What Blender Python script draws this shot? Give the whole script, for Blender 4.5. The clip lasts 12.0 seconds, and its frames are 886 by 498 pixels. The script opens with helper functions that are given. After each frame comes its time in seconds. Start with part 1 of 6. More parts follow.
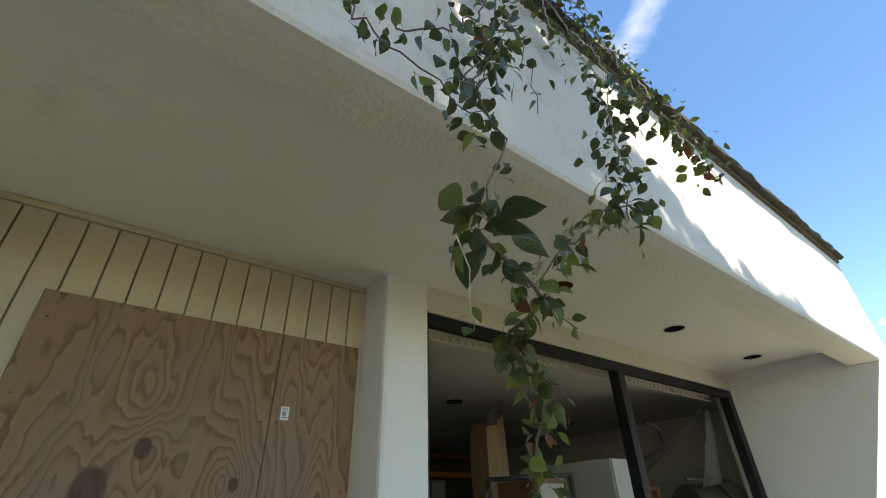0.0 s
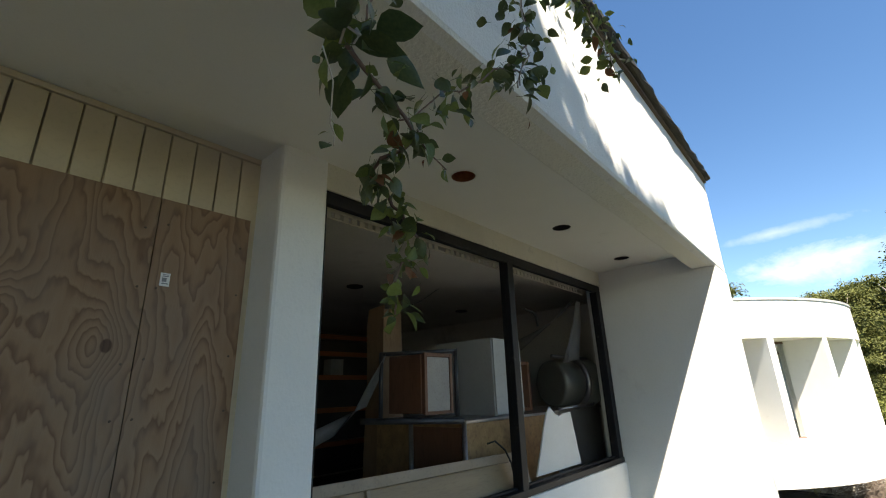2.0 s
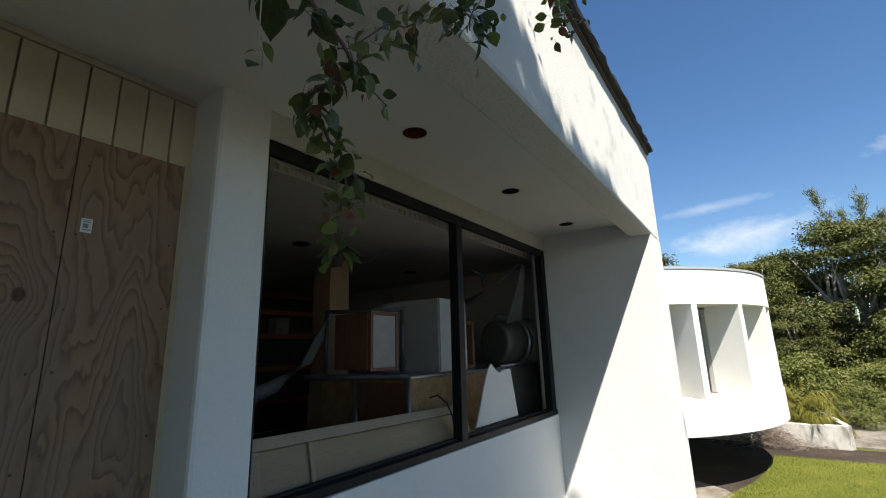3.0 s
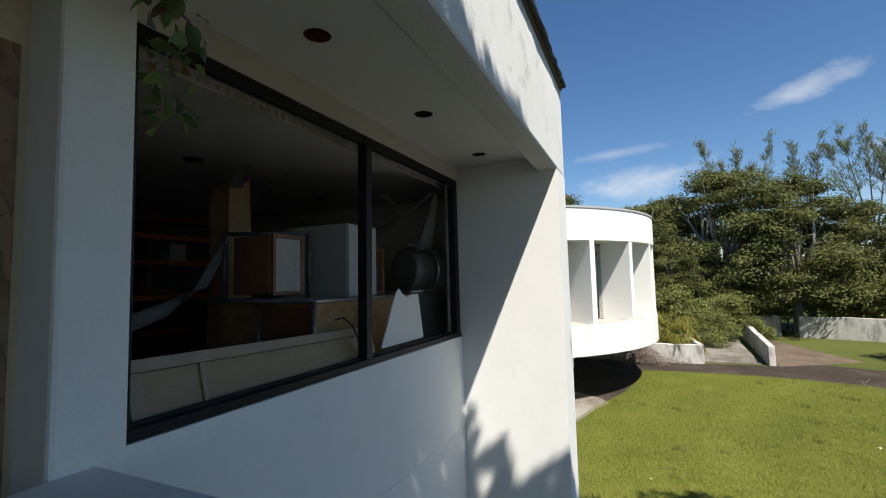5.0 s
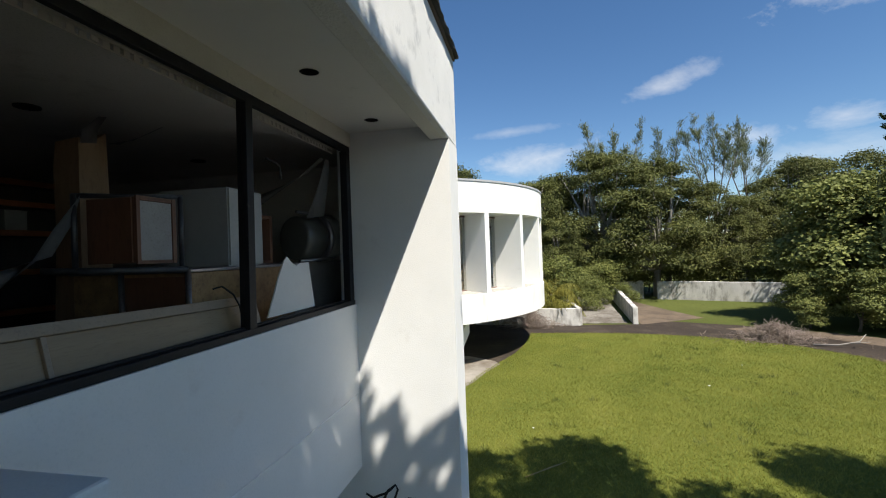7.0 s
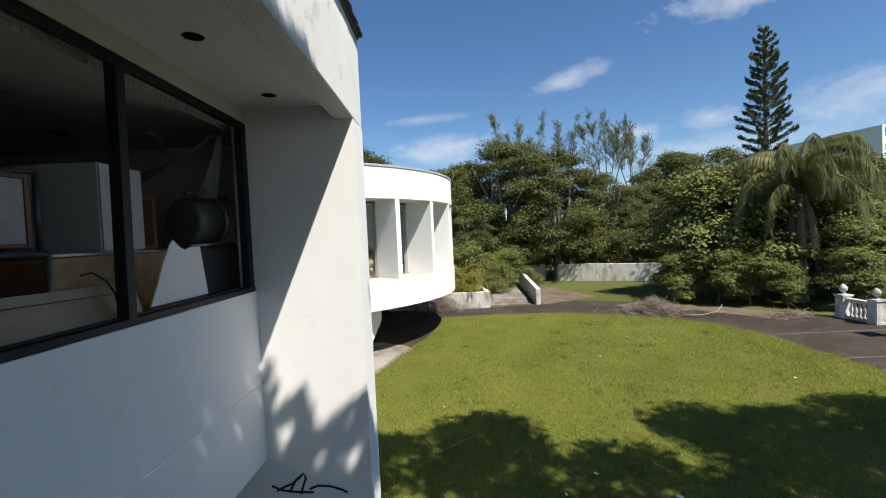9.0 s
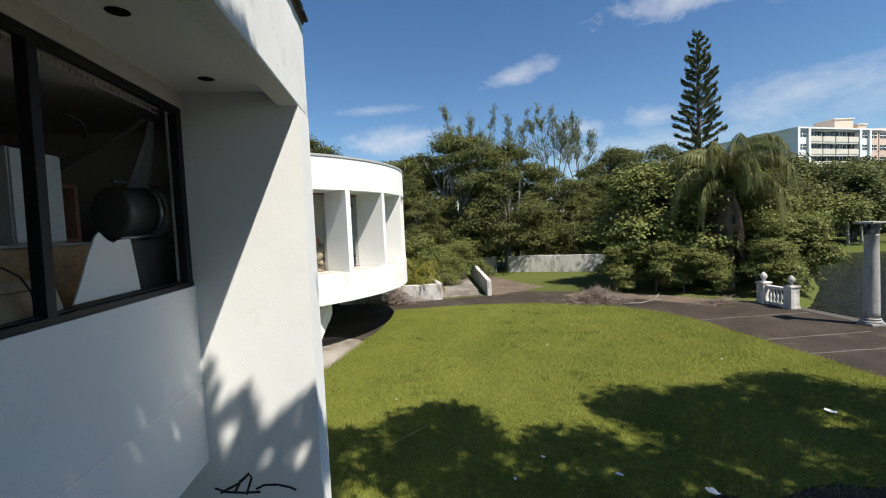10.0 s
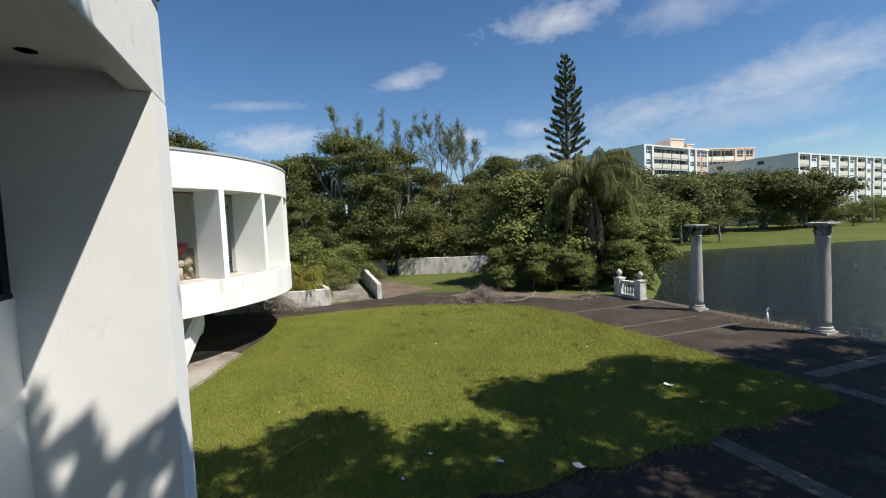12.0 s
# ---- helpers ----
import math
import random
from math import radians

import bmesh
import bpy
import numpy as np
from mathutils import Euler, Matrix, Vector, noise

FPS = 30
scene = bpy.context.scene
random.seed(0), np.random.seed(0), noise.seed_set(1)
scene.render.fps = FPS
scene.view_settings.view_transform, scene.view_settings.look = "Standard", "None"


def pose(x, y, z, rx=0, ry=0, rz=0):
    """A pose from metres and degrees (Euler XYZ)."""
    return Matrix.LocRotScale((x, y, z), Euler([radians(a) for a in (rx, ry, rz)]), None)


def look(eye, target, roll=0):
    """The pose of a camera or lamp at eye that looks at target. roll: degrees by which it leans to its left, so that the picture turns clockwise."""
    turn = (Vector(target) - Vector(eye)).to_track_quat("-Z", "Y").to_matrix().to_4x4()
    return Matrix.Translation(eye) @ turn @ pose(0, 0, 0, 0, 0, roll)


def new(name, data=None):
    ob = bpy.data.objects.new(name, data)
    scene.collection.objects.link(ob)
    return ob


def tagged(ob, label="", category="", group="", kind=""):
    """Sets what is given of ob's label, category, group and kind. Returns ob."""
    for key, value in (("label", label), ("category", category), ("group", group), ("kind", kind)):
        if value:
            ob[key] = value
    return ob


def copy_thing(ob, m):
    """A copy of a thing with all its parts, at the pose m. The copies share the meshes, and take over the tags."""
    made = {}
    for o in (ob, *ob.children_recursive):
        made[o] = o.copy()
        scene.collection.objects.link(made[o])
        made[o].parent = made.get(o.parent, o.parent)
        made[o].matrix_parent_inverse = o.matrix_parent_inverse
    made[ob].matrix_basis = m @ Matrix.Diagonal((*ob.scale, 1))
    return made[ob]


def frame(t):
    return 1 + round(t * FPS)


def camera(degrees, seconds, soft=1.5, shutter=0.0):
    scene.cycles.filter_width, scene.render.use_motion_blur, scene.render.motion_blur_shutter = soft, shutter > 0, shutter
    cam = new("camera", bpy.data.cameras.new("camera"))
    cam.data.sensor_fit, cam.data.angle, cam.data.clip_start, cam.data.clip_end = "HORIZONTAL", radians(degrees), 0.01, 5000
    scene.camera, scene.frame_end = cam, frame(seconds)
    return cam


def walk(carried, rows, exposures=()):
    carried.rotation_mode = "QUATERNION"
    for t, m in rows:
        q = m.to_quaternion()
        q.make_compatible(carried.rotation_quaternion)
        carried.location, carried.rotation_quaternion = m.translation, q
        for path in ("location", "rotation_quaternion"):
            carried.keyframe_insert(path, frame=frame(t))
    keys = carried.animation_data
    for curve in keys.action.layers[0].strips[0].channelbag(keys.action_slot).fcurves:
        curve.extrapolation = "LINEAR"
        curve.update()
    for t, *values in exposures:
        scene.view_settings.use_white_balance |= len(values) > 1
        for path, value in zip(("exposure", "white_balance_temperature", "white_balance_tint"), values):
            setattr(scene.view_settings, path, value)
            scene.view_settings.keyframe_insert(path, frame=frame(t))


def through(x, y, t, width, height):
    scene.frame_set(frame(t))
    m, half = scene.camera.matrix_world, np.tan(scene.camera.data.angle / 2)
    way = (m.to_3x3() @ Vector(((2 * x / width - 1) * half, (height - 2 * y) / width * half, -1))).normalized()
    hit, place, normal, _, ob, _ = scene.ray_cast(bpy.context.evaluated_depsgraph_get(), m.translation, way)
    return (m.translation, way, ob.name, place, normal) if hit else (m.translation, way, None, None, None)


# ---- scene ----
cam = camera(90.3, 12.0, 1.1)
PATH = [
    (0, (-0.1, 0.335, 4.567), (0.924, 1.702, 5.608), -1.6),
    (0.5, (-0.091, 0.344, 4.55), (1.032, 1.689, 5.514), -2.2),
    (1, (-0.069, 0.337, 4.537), (1.157, 1.659, 5.405), -2.4),
    (1.5, (-0.051, 0.336, 4.54), (1.29, 1.628, 5.27), -2.0),
    (2, (-0.021, 0.33, 4.479), (1.41, 1.584, 5.095), -2.0),
    (2.5, (-0.014, 0.352, 4.461), (1.503, 1.553, 4.967), -2.0),
    (3, (0.001, 0.322, 4.446), (1.6, 1.436, 4.896), -1.8),
    (5, (0.085, 0.272, 4.366), (1.9, 1.099, 4.512), -1.5),
    (5.5, (0.095, 0.246, 4.349), (1.955, 0.978, 4.432), -1.7),
    (6, (0.101, 0.212, 4.333), (2.002, 0.832, 4.384), -1.8),
    (6.5, (0.09, 0.174, 4.298), (2.023, 0.685, 4.321), -1.9),
    (7, (0.088, 0.163, 4.29), (2.045, 0.577, 4.303), -2.1),
    (9, (0.071, 0.085, 4.22), (2.07, 0.112, 4.161), -2.7),
    (9.5, (0.078, 0.08, 4.218), (2.073, -0.003, 4.117), -2.7),
    (10, (0.073, 0.052, 4.211), (2.061, -0.133, 4.108), -2.7),
    (10.5, (0.081, 0.037, 4.201), (2.057, -0.257, 4.097), -2.8),
    (11, (0.072, 0.011, 4.198), (2.027, -0.397, 4.091), -2.7),
    (11.5, (0.076, -0.008, 4.191), (1.999, -0.547, 4.084), -2.6),
    (12, (0.046, -0.05, 4.17), (1.929, -0.714, 4.06), -2.7),
]
EXPOSURES = [(0.0, 2.5, 8400, 10), (0.75, 2.45, 8350, 10), (1.5, 2.08, 8050, 10), (2.25, 1.58, 7450, 10), (3.0, 1.12, 7100, 10), (5.0, 0.76, 6850, 10), (7.0, 0.8, 6850, 10), (9.5, 0.75, 6850, 10), (12.0, 0.6, 6800, 10)]
walk(cam, [(t, look(eye, target, roll)) for t, eye, target, roll in PATH], EXPOSURES)

# ---- light ----
SUN = Vector((-1.1, -1.0, 2.25)).normalized()
world = bpy.data.worlds.new("world")
scene.world = world
world.use_nodes = True
wn, wl = world.node_tree.nodes, world.node_tree.links
wn.clear()


def wmath(op, a, b=None, clamp=False):
    n = wn.new("ShaderNodeMath")
    n.operation, n.use_clamp = op, clamp
    for k, v in enumerate((a, b)):
        if v is None:
            continue
        if isinstance(v, (int, float)):
            n.inputs[k].default_value = v
        else:
            wl.new(v, n.inputs[k])
    return n.outputs[0]


def wdot(vec, const):
    n = wn.new("ShaderNodeVectorMath")
    n.operation = "DOT_PRODUCT"
    wl.new(vec, n.inputs[0])
    n.inputs[1].default_value = const
    return n.outputs["Value"]


sky = wn.new("ShaderNodeTexSky")
sky.sky_type, sky.sun_disc = "NISHITA", False
sky.sun_elevation = math.asin(SUN.z)
sky.sun_rotation = math.atan2(SUN.x, SUN.y)
sky.air_density, sky.dust_density, sky.ozone_density = 1.0, 0.0, 4.5
coord = wn.new("ShaderNodeTexCoord").outputs["Generated"]
stretch = wn.new("ShaderNodeMapping")
stretch.inputs["Scale"].default_value = (2.2, 2.2, 4.2)
wl.new(coord, stretch.inputs["Vector"])
fluff = wn.new("ShaderNodeTexNoise")
fluff.inputs["Scale"].default_value = 3.3
fluff.inputs["Detail"].default_value = 9.0
fluff.inputs["Roughness"].default_value = 0.66
fluff.inputs["Distortion"].default_value = 0.25
wl.new(stretch.outputs[0], fluff.inputs["Vector"])
cover = None
# azimuth from +y to the right, elevation, half width, half height, tilt (degrees), strength
CLOUDS = [(125, 22.9, 8.5, 2.7, 3, 1.0), (138, 21.6, 9, 2.2, -5, 0.45), (106.2, 18.2, 4.6, 1.5, 12, 0.75), (147, 13.0, 11, 3.8, 8, 0.7), (135, 11.4, 10, 3.2, 8, 0.6),
          (143, 10.2, 16, 2.6, 4, 0.4), (90.5, 11.2, 8.5, 2.2, 9, 0.85), (87.3, 14.7, 6, 0.7, 3, 0.4), (113.5, 11.0, 4.5, 1.7, 0, 0.85), (121, 11.6, 4, 1.5, 0, 0.75), (122, 8.6, 14, 1.8, 0, 0.5),
          (150, 6.9, 5, 0.9, 8, 0.5), (74.5, 51.7, 8, 2.4, 30, 0.3), (200, 30, 25, 8, 5, 0.7), (290, 35, 30, 9, 5, 0.7)]
for az, el, half_w, half_h, tilt, strength in CLOUDS:
    a, e, tl = radians(az), radians(el), radians(tilt)
    n = Vector((math.sin(a) * math.cos(e), math.cos(a) * math.cos(e), math.sin(e)))
    right = Vector((math.cos(a), -math.sin(a), 0))
    up = right.cross(n)
    u, v = right * math.cos(tl) + up * math.sin(tl), up * math.cos(tl) - right * math.sin(tl)
    p = wmath("MULTIPLY", wdot(coord, u), 1 / math.radians(half_w))
    q = wmath("MULTIPLY", wdot(coord, v), 1 / math.radians(half_h))
    far = wmath("POWER", wmath("ADD", wmath("MULTIPLY", p, p), wmath("MULTIPLY", q, q)), 0.5)
    m = wmath("ADD", wmath("SUBTRACT", 0.92, far), wmath("MULTIPLY", wmath("SUBTRACT", fluff.outputs["Fac"], 0.5), 2.7))
    m = wmath("MULTIPLY", wmath("MULTIPLY", m, 0.8 * strength, True), wmath("GREATER_THAN", wdot(coord, n), 0.0))
    cover = m if cover is None else wmath("MAXIMUM", cover, m)
blend = wn.new("ShaderNodeMix")
blend.data_type = "RGBA"
wl.new(wmath("MULTIPLY", cover, 0.85, True), blend.inputs["Factor"])
deep = wn.new("ShaderNodeHueSaturation")
deep.inputs["Hue"].default_value = 0.502
deep.inputs["Saturation"].default_value = 1.16
wl.new(sky.outputs[0], deep.inputs["Color"])
wl.new(deep.outputs[0], blend.inputs["A"])
blend.inputs["B"].default_value = (6.9, 7.2, 7.7, 1)
back = wn.new("ShaderNodeBackground")
back.inputs["Strength"].default_value = 0.076
wl.new(blend.outputs["Result"], back.inputs["Color"])
wl.new(back.outputs[0], wn.new("ShaderNodeOutputWorld").inputs["Surface"])

sun = new("sun", bpy.data.lights.new("sun", "SUN"))
sun.data.energy, sun.data.angle, sun.data.color = 4.5, radians(0.53), (1.0, 0.965, 0.905)
sun.matrix_world = look(SUN * 60, (0, 0, 0))

# ---- materials ----


def surface(name, low, high, scale=1.5, rough=0.7, grain=60.0, bump=0.2, metal=0.0, fine=0.25, stain=None, stain_amount=0.0, stain_scale=0.7, vary=0.0, stretch=(1, 1, 1), specular=0.5, through=0.0):
    """A plain surface: two tones in broad clouds, fine grain, relief, and stains with a shape of their own."""
    m = bpy.data.materials.new(name)
    m.use_nodes = True
    nodes, links = m.node_tree.nodes, m.node_tree.links
    bsdf = nodes["Principled BSDF"]
    tc = nodes.new("ShaderNodeTexCoord").outputs["Object"]
    mp = nodes.new("ShaderNodeMapping")
    mp.inputs["Scale"].default_value = stretch
    links.new(tc, mp.inputs["Vector"])
    tc = mp.outputs[0]

    def tex(s, detail=5.0, r=0.6):
        n = nodes.new("ShaderNodeTexNoise")
        n.inputs["Scale"].default_value, n.inputs["Detail"].default_value, n.inputs["Roughness"].default_value = s, detail, r
        links.new(tc, n.inputs["Vector"])
        return n.outputs["Fac"]

    def mixed(fac, a, b):
        n = nodes.new("ShaderNodeMix")
        n.data_type = "RGBA"
        for socket, v in ((n.inputs["Factor"], fac), (n.inputs["A"], a), (n.inputs["B"], b)):
            if isinstance(v, tuple):
                socket.default_value = (*v, 1)
            elif isinstance(v, float):
                socket.default_value = v
            else:
                links.new(v, socket)
        return n.outputs["Result"]

    def ramp(v, a, b):
        n = nodes.new("ShaderNodeMapRange")
        n.inputs["From Min"].default_value, n.inputs["From Max"].default_value = a, b
        links.new(v, n.inputs["Value"])
        return n.outputs[0]

    col = mixed(ramp(tex(scale), 0.3, 0.7), low, high)
    g = tex(grain, 3.0)
    dark = tuple(c * (1 - fine) for c in low)
    col = mixed(ramp(g, 0.52, 0.85), col, dark)
    if stain:
        s = ramp(tex(stain_scale, 8.0, 0.68), 0.62 - 0.25 * stain_amount, 0.72)
        n = nodes.new("ShaderNodeMath")
        n.operation = "MULTIPLY"
        links.new(s, n.inputs[0])
        n.inputs[1].default_value = min(1.0, 0.45 + stain_amount)
        col = mixed(n.outputs[0], col, stain)
    if vary:
        info = nodes.new("ShaderNodeObjectInfo")
        hs = nodes.new("ShaderNodeHueSaturation")
        links.new(ramp(info.outputs["Random"], 0.0, 1.0), hs.inputs["Value"])
        hs.inputs["Value"].links[0].from_node.inputs["To Min"].default_value = 1 - vary
        hs.inputs["Value"].links[0].from_node.inputs["To Max"].default_value = 1 + vary
        links.new(col, hs.inputs["Color"])
        col = hs.outputs[0]
    links.new(col, bsdf.inputs["Base Color"])
    bsdf.inputs["Roughness"].default_value, bsdf.inputs["Metallic"].default_value = rough, metal
    bsdf.inputs["Specular IOR Level"].default_value = specular
    if bump:
        b = nodes.new("ShaderNodeBump")
        b.inputs["Strength"].default_value = bump
        b.inputs["Distance"].default_value = 0.01
        links.new(g, b.inputs["Height"])
        links.new(b.outputs[0], bsdf.inputs["Normal"])
    if through:
        t = nodes.new("ShaderNodeBsdfTranslucent")
        links.new(col, t.inputs["Color"])
        mx = nodes.new("ShaderNodeMixShader")
        mx.inputs[0].default_value = through
        links.new(bsdf.outputs[0], mx.inputs[1])
        links.new(t.outputs[0], mx.inputs[2])
        links.new(mx.outputs[0], nodes["Material Output"].inputs["Surface"])
    return m


def foliage(name, low, high, scale=0.6, through=0.3, rough=0.6, specular=0.2):
    """Leaves: tone varies leaf by leaf and in broad clouds, with light through the blade."""
    m = bpy.data.materials.new(name)
    m.use_nodes = True
    nodes, links = m.node_tree.nodes, m.node_tree.links
    bsdf = nodes["Principled BSDF"]
    geo = nodes.new("ShaderNodeNewGeometry")
    tc = nodes.new("ShaderNodeTexCoord")
    no = nodes.new("ShaderNodeTexNoise")
    no.inputs["Scale"].default_value = scale
    links.new(tc.outputs["Object"], no.inputs["Vector"])
    ad = nodes.new("ShaderNodeMath")
    ad.operation = "MULTIPLY_ADD"
    links.new(geo.outputs["Random Per Island"], ad.inputs[0])
    ad.inputs[1].default_value = 0.6
    links.new(no.outputs["Fac"], ad.inputs[2])
    rp = nodes.new("ShaderNodeMapRange")
    rp.inputs["From Min"].default_value, rp.inputs["From Max"].default_value = 0.4, 1.1
    links.new(ad.outputs[0], rp.inputs["Value"])
    mx = nodes.new("ShaderNodeMix")
    mx.data_type = "RGBA"
    links.new(rp.outputs[0], mx.inputs["Factor"])
    mx.inputs["A"].default_value, mx.inputs["B"].default_value = (*low, 1), (*high, 1)
    links.new(mx.outputs["Result"], bsdf.inputs["Base Color"])
    bsdf.inputs["Roughness"].default_value = rough
    bsdf.inputs["Specular IOR Level"].default_value = specular
    t = nodes.new("ShaderNodeBsdfTranslucent")
    links.new(mx.outputs["Result"], t.inputs["Color"])
    ms = nodes.new("ShaderNodeMixShader")
    ms.inputs[0].default_value = through
    links.new(bsdf.outputs[0], ms.inputs[1])
    links.new(t.outputs[0], ms.inputs[2])
    links.new(ms.outputs[0], nodes["Material Output"].inputs["Surface"])
    return m


def plywood_material():
    """Rotary-cut pine face: contour-like grain bands that close round knots, red-brown knots, grey weathering."""
    m = bpy.data.materials.new("plywood")
    m.use_nodes = True
    nodes, links = m.node_tree.nodes, m.node_tree.links
    bsdf = nodes["Principled BSDF"]
    tc = nodes.new("ShaderNodeTexCoord").outputs["Object"]

    def mth(op, a, b=None, c=None, clamp=False):
        n = nodes.new("ShaderNodeMath")
        n.operation, n.use_clamp = op, clamp
        for k, v in enumerate((a, b, c)):
            if v is None:
                continue
            if isinstance(v, (int, float)):
                n.inputs[k].default_value = v
            else:
                links.new(v, n.inputs[k])
        return n.outputs[0]

    def noise_at(sx, sz, scale, detail, off=0.0):
        mp = nodes.new("ShaderNodeMapping")
        mp.inputs["Scale"].default_value = (sx, 0.0, sz)
        mp.inputs["Location"].default_value = (off, 0, off)
        links.new(tc, mp.inputs["Vector"])
        n = nodes.new("ShaderNodeTexNoise")
        n.inputs["Scale"].default_value, n.inputs["Detail"].default_value = scale, detail
        links.new(mp.outputs[0], n.inputs["Vector"])
        return n.outputs["Fac"]

    sep = nodes.new("ShaderNodeSeparateXYZ")
    links.new(tc, sep.inputs[0])
    field = mth("MULTIPLY", noise_at(1.0, 0.21, 2.7, 1.8, 3.7), 24.0)
    field = mth("ADD", field, mth("MULTIPLY", noise_at(1.0, 0.3, 8.0, 3.0, 1.3), 5.0))
    knots = None
    for kx, kz, rad, reach in ((0.07, 4.845, 0.032, 0.10), (-0.07, 4.69, 0.06, 0.16), (0.456, 4.715, 0.022, 0.09), (0.3, 3.7, 0.03, 0.12)):
        dx, dz = mth("SUBTRACT", sep.outputs["X"], kx), mth("MULTIPLY", mth("SUBTRACT", sep.outputs["Z"], kz), 0.72)
        d = mth("POWER", mth("ADD", mth("MULTIPLY", dx, dx), mth("MULTIPLY", dz, dz)), 0.5)
        bell = mth("POWER", 2.718, mth("MULTIPLY", mth("MULTIPLY", d, d), -1 / (reach * reach)))
        field = mth("ADD", field, mth("MULTIPLY", bell, 4.0))
        k = mth("MULTIPLY", mth("SUBTRACT", rad * 1.1, d), 1 / (rad * 0.25), clamp=True)
        knots = k if knots is None else mth("MAXIMUM", knots, k)
    saw = mth("FRACT", field)
    band = mth("MINIMUM", saw, mth("MULTIPLY", mth("SUBTRACT", 1.0, saw), 6.0))
    mr = nodes.new("ShaderNodeValToRGB")
    links.new(band, mr.inputs[0])
    els = mr.color_ramp.elements
    els[0].position, els[0].color = 0.0, (0.165, 0.086, 0.044, 1)
    els[1].position, els[1].color = 1.0, (0.315, 0.2, 0.12, 1)
    el = els.new(0.35)
    el.color = (0.27, 0.157, 0.086, 1)
    col = mr.outputs[0]

    def mixc(fac, a, b):
        n = nodes.new("ShaderNodeMix")
        n.data_type = "RGBA"
        links.new(fac, n.inputs["Factor"])
        for s, v in ((n.inputs["A"], a), (n.inputs["B"], b)):
            if isinstance(v, tuple):
                s.default_value = (*v, 1)
            else:
                links.new(v, s)
        return n.outputs["Result"]

    weather = noise_at(1.0, 0.5, 3.2, 6.0, 8.1)
    col = mixc(mth("MULTIPLY", mth("SUBTRACT", weather, 0.45), 2.2, clamp=True), col, (0.2, 0.155, 0.125))
    fibre = noise_at(60.0, 1.2, 6.0, 3.0)
    col = mixc(mth("MULTIPLY", mth("SUBTRACT", fibre, 0.5), 0.9, clamp=True), col, (0.18, 0.11, 0.065))
    col = mixc(mth("MULTIPLY", knots, mth("ADD", 0.72, mth("MULTIPLY", saw, 0.28))), col, (0.07, 0.03, 0.015))
    links.new(col, bsdf.inputs["Base Color"])
    bsdf.inputs["Roughness"].default_value = 0.62
    b = nodes.new("ShaderNodeBump")
    b.inputs["Strength"].default_value, b.inputs["Distance"].default_value = 0.25, 0.003
    links.new(fibre, b.inputs["Height"])
    links.new(b.outputs[0], bsdf.inputs["Normal"])
    return m


def glass_material(name, colour=(0.8, 0.9, 0.9)):
    m = bpy.data.materials.new(name)
    m.use_nodes = True
    nodes, links = m.node_tree.nodes, m.node_tree.links
    nodes.remove(nodes["Principled BSDF"])
    tr, gl, fr, mx = (nodes.new(k) for k in ("ShaderNodeBsdfTransparent", "ShaderNodeBsdfGlossy", "ShaderNodeFresnel", "ShaderNodeMixShader"))
    tr.inputs[0].default_value = (*colour, 1)
    gl.inputs["Roughness"].default_value = 0.02
    fr.inputs["IOR"].default_value = 1.2
    links.new(fr.outputs[0], mx.inputs[0])
    links.new(tr.outputs[0], mx.inputs[1])
    links.new(gl.outputs[0], mx.inputs[2])
    links.new(mx.outputs[0], nodes["Material Output"].inputs["Surface"])
    return m


def water_material():
    m = surface("lake_water", (0.008, 0.010, 0.011), (0.014, 0.016, 0.017), 0.05, 0.14, 1.1, 0.0, specular=0.2)
    nodes, links = m.node_tree.nodes, m.node_tree.links
    tc = nodes.new("ShaderNodeTexCoord")
    mp = nodes.new("ShaderNodeMapping")
    mp.inputs["Scale"].default_value = (1.0, 2.2, 1.0)
    mp.inputs["Rotation"].default_value = (0, 0, 0.5)
    links.new(tc.outputs["Object"], mp.inputs["Vector"])
    n = nodes.new("ShaderNodeTexNoise")
    n.inputs["Scale"].default_value, n.inputs["Detail"].default_value = 1.7, 4.0
    links.new(mp.outputs[0], n.inputs["Vector"])
    b = nodes.new("ShaderNodeBump")
    b.inputs["Strength"].default_value, b.inputs["Distance"].default_value = 1.0, 0.3
    links.new(n.outputs["Fac"], b.inputs["Height"])
    links.new(b.outputs[0], nodes["Principled BSDF"].inputs["Normal"])
    return m


STUCCO = surface("white_stucco", (0.77, 0.78, 0.76), (0.83, 0.83, 0.81), 1.1, 0.85, 60.0, 0.16, fine=0.04, stain=(0.66, 0.65, 0.62), stain_amount=0.02, stain_scale=1.7)
STREAKED = surface("streaked_stucco", (0.75, 0.76, 0.74), (0.83, 0.83, 0.81), 1.1, 0.85, 60.0, 0.15, fine=0.05, stain=(0.5, 0.47, 0.42), stain_amount=0.12, stain_scale=1.3, stretch=(1, 1, 0.16))
FASCIA = surface("weathered_stucco", (0.74, 0.75, 0.73), (0.84, 0.84, 0.82), 1.3, 0.85, 80.0, 0.5, fine=0.06, stain=(0.42, 0.43, 0.43), stain_amount=0.28, stain_scale=3.2)
BEAM = surface("coarse_stucco", (0.73, 0.72, 0.65), (0.8, 0.79, 0.72), 1.0, 0.9, 48.0, 1.0, fine=0.1)
SOFFIT = surface("soffit_paint", (0.76, 0.75, 0.68), (0.82, 0.81, 0.75), 0.7, 0.8, 160.0, 0.08, fine=0.03, stain=(0.5, 0.48, 0.4), stain_amount=0.05, stain_scale=1.2)
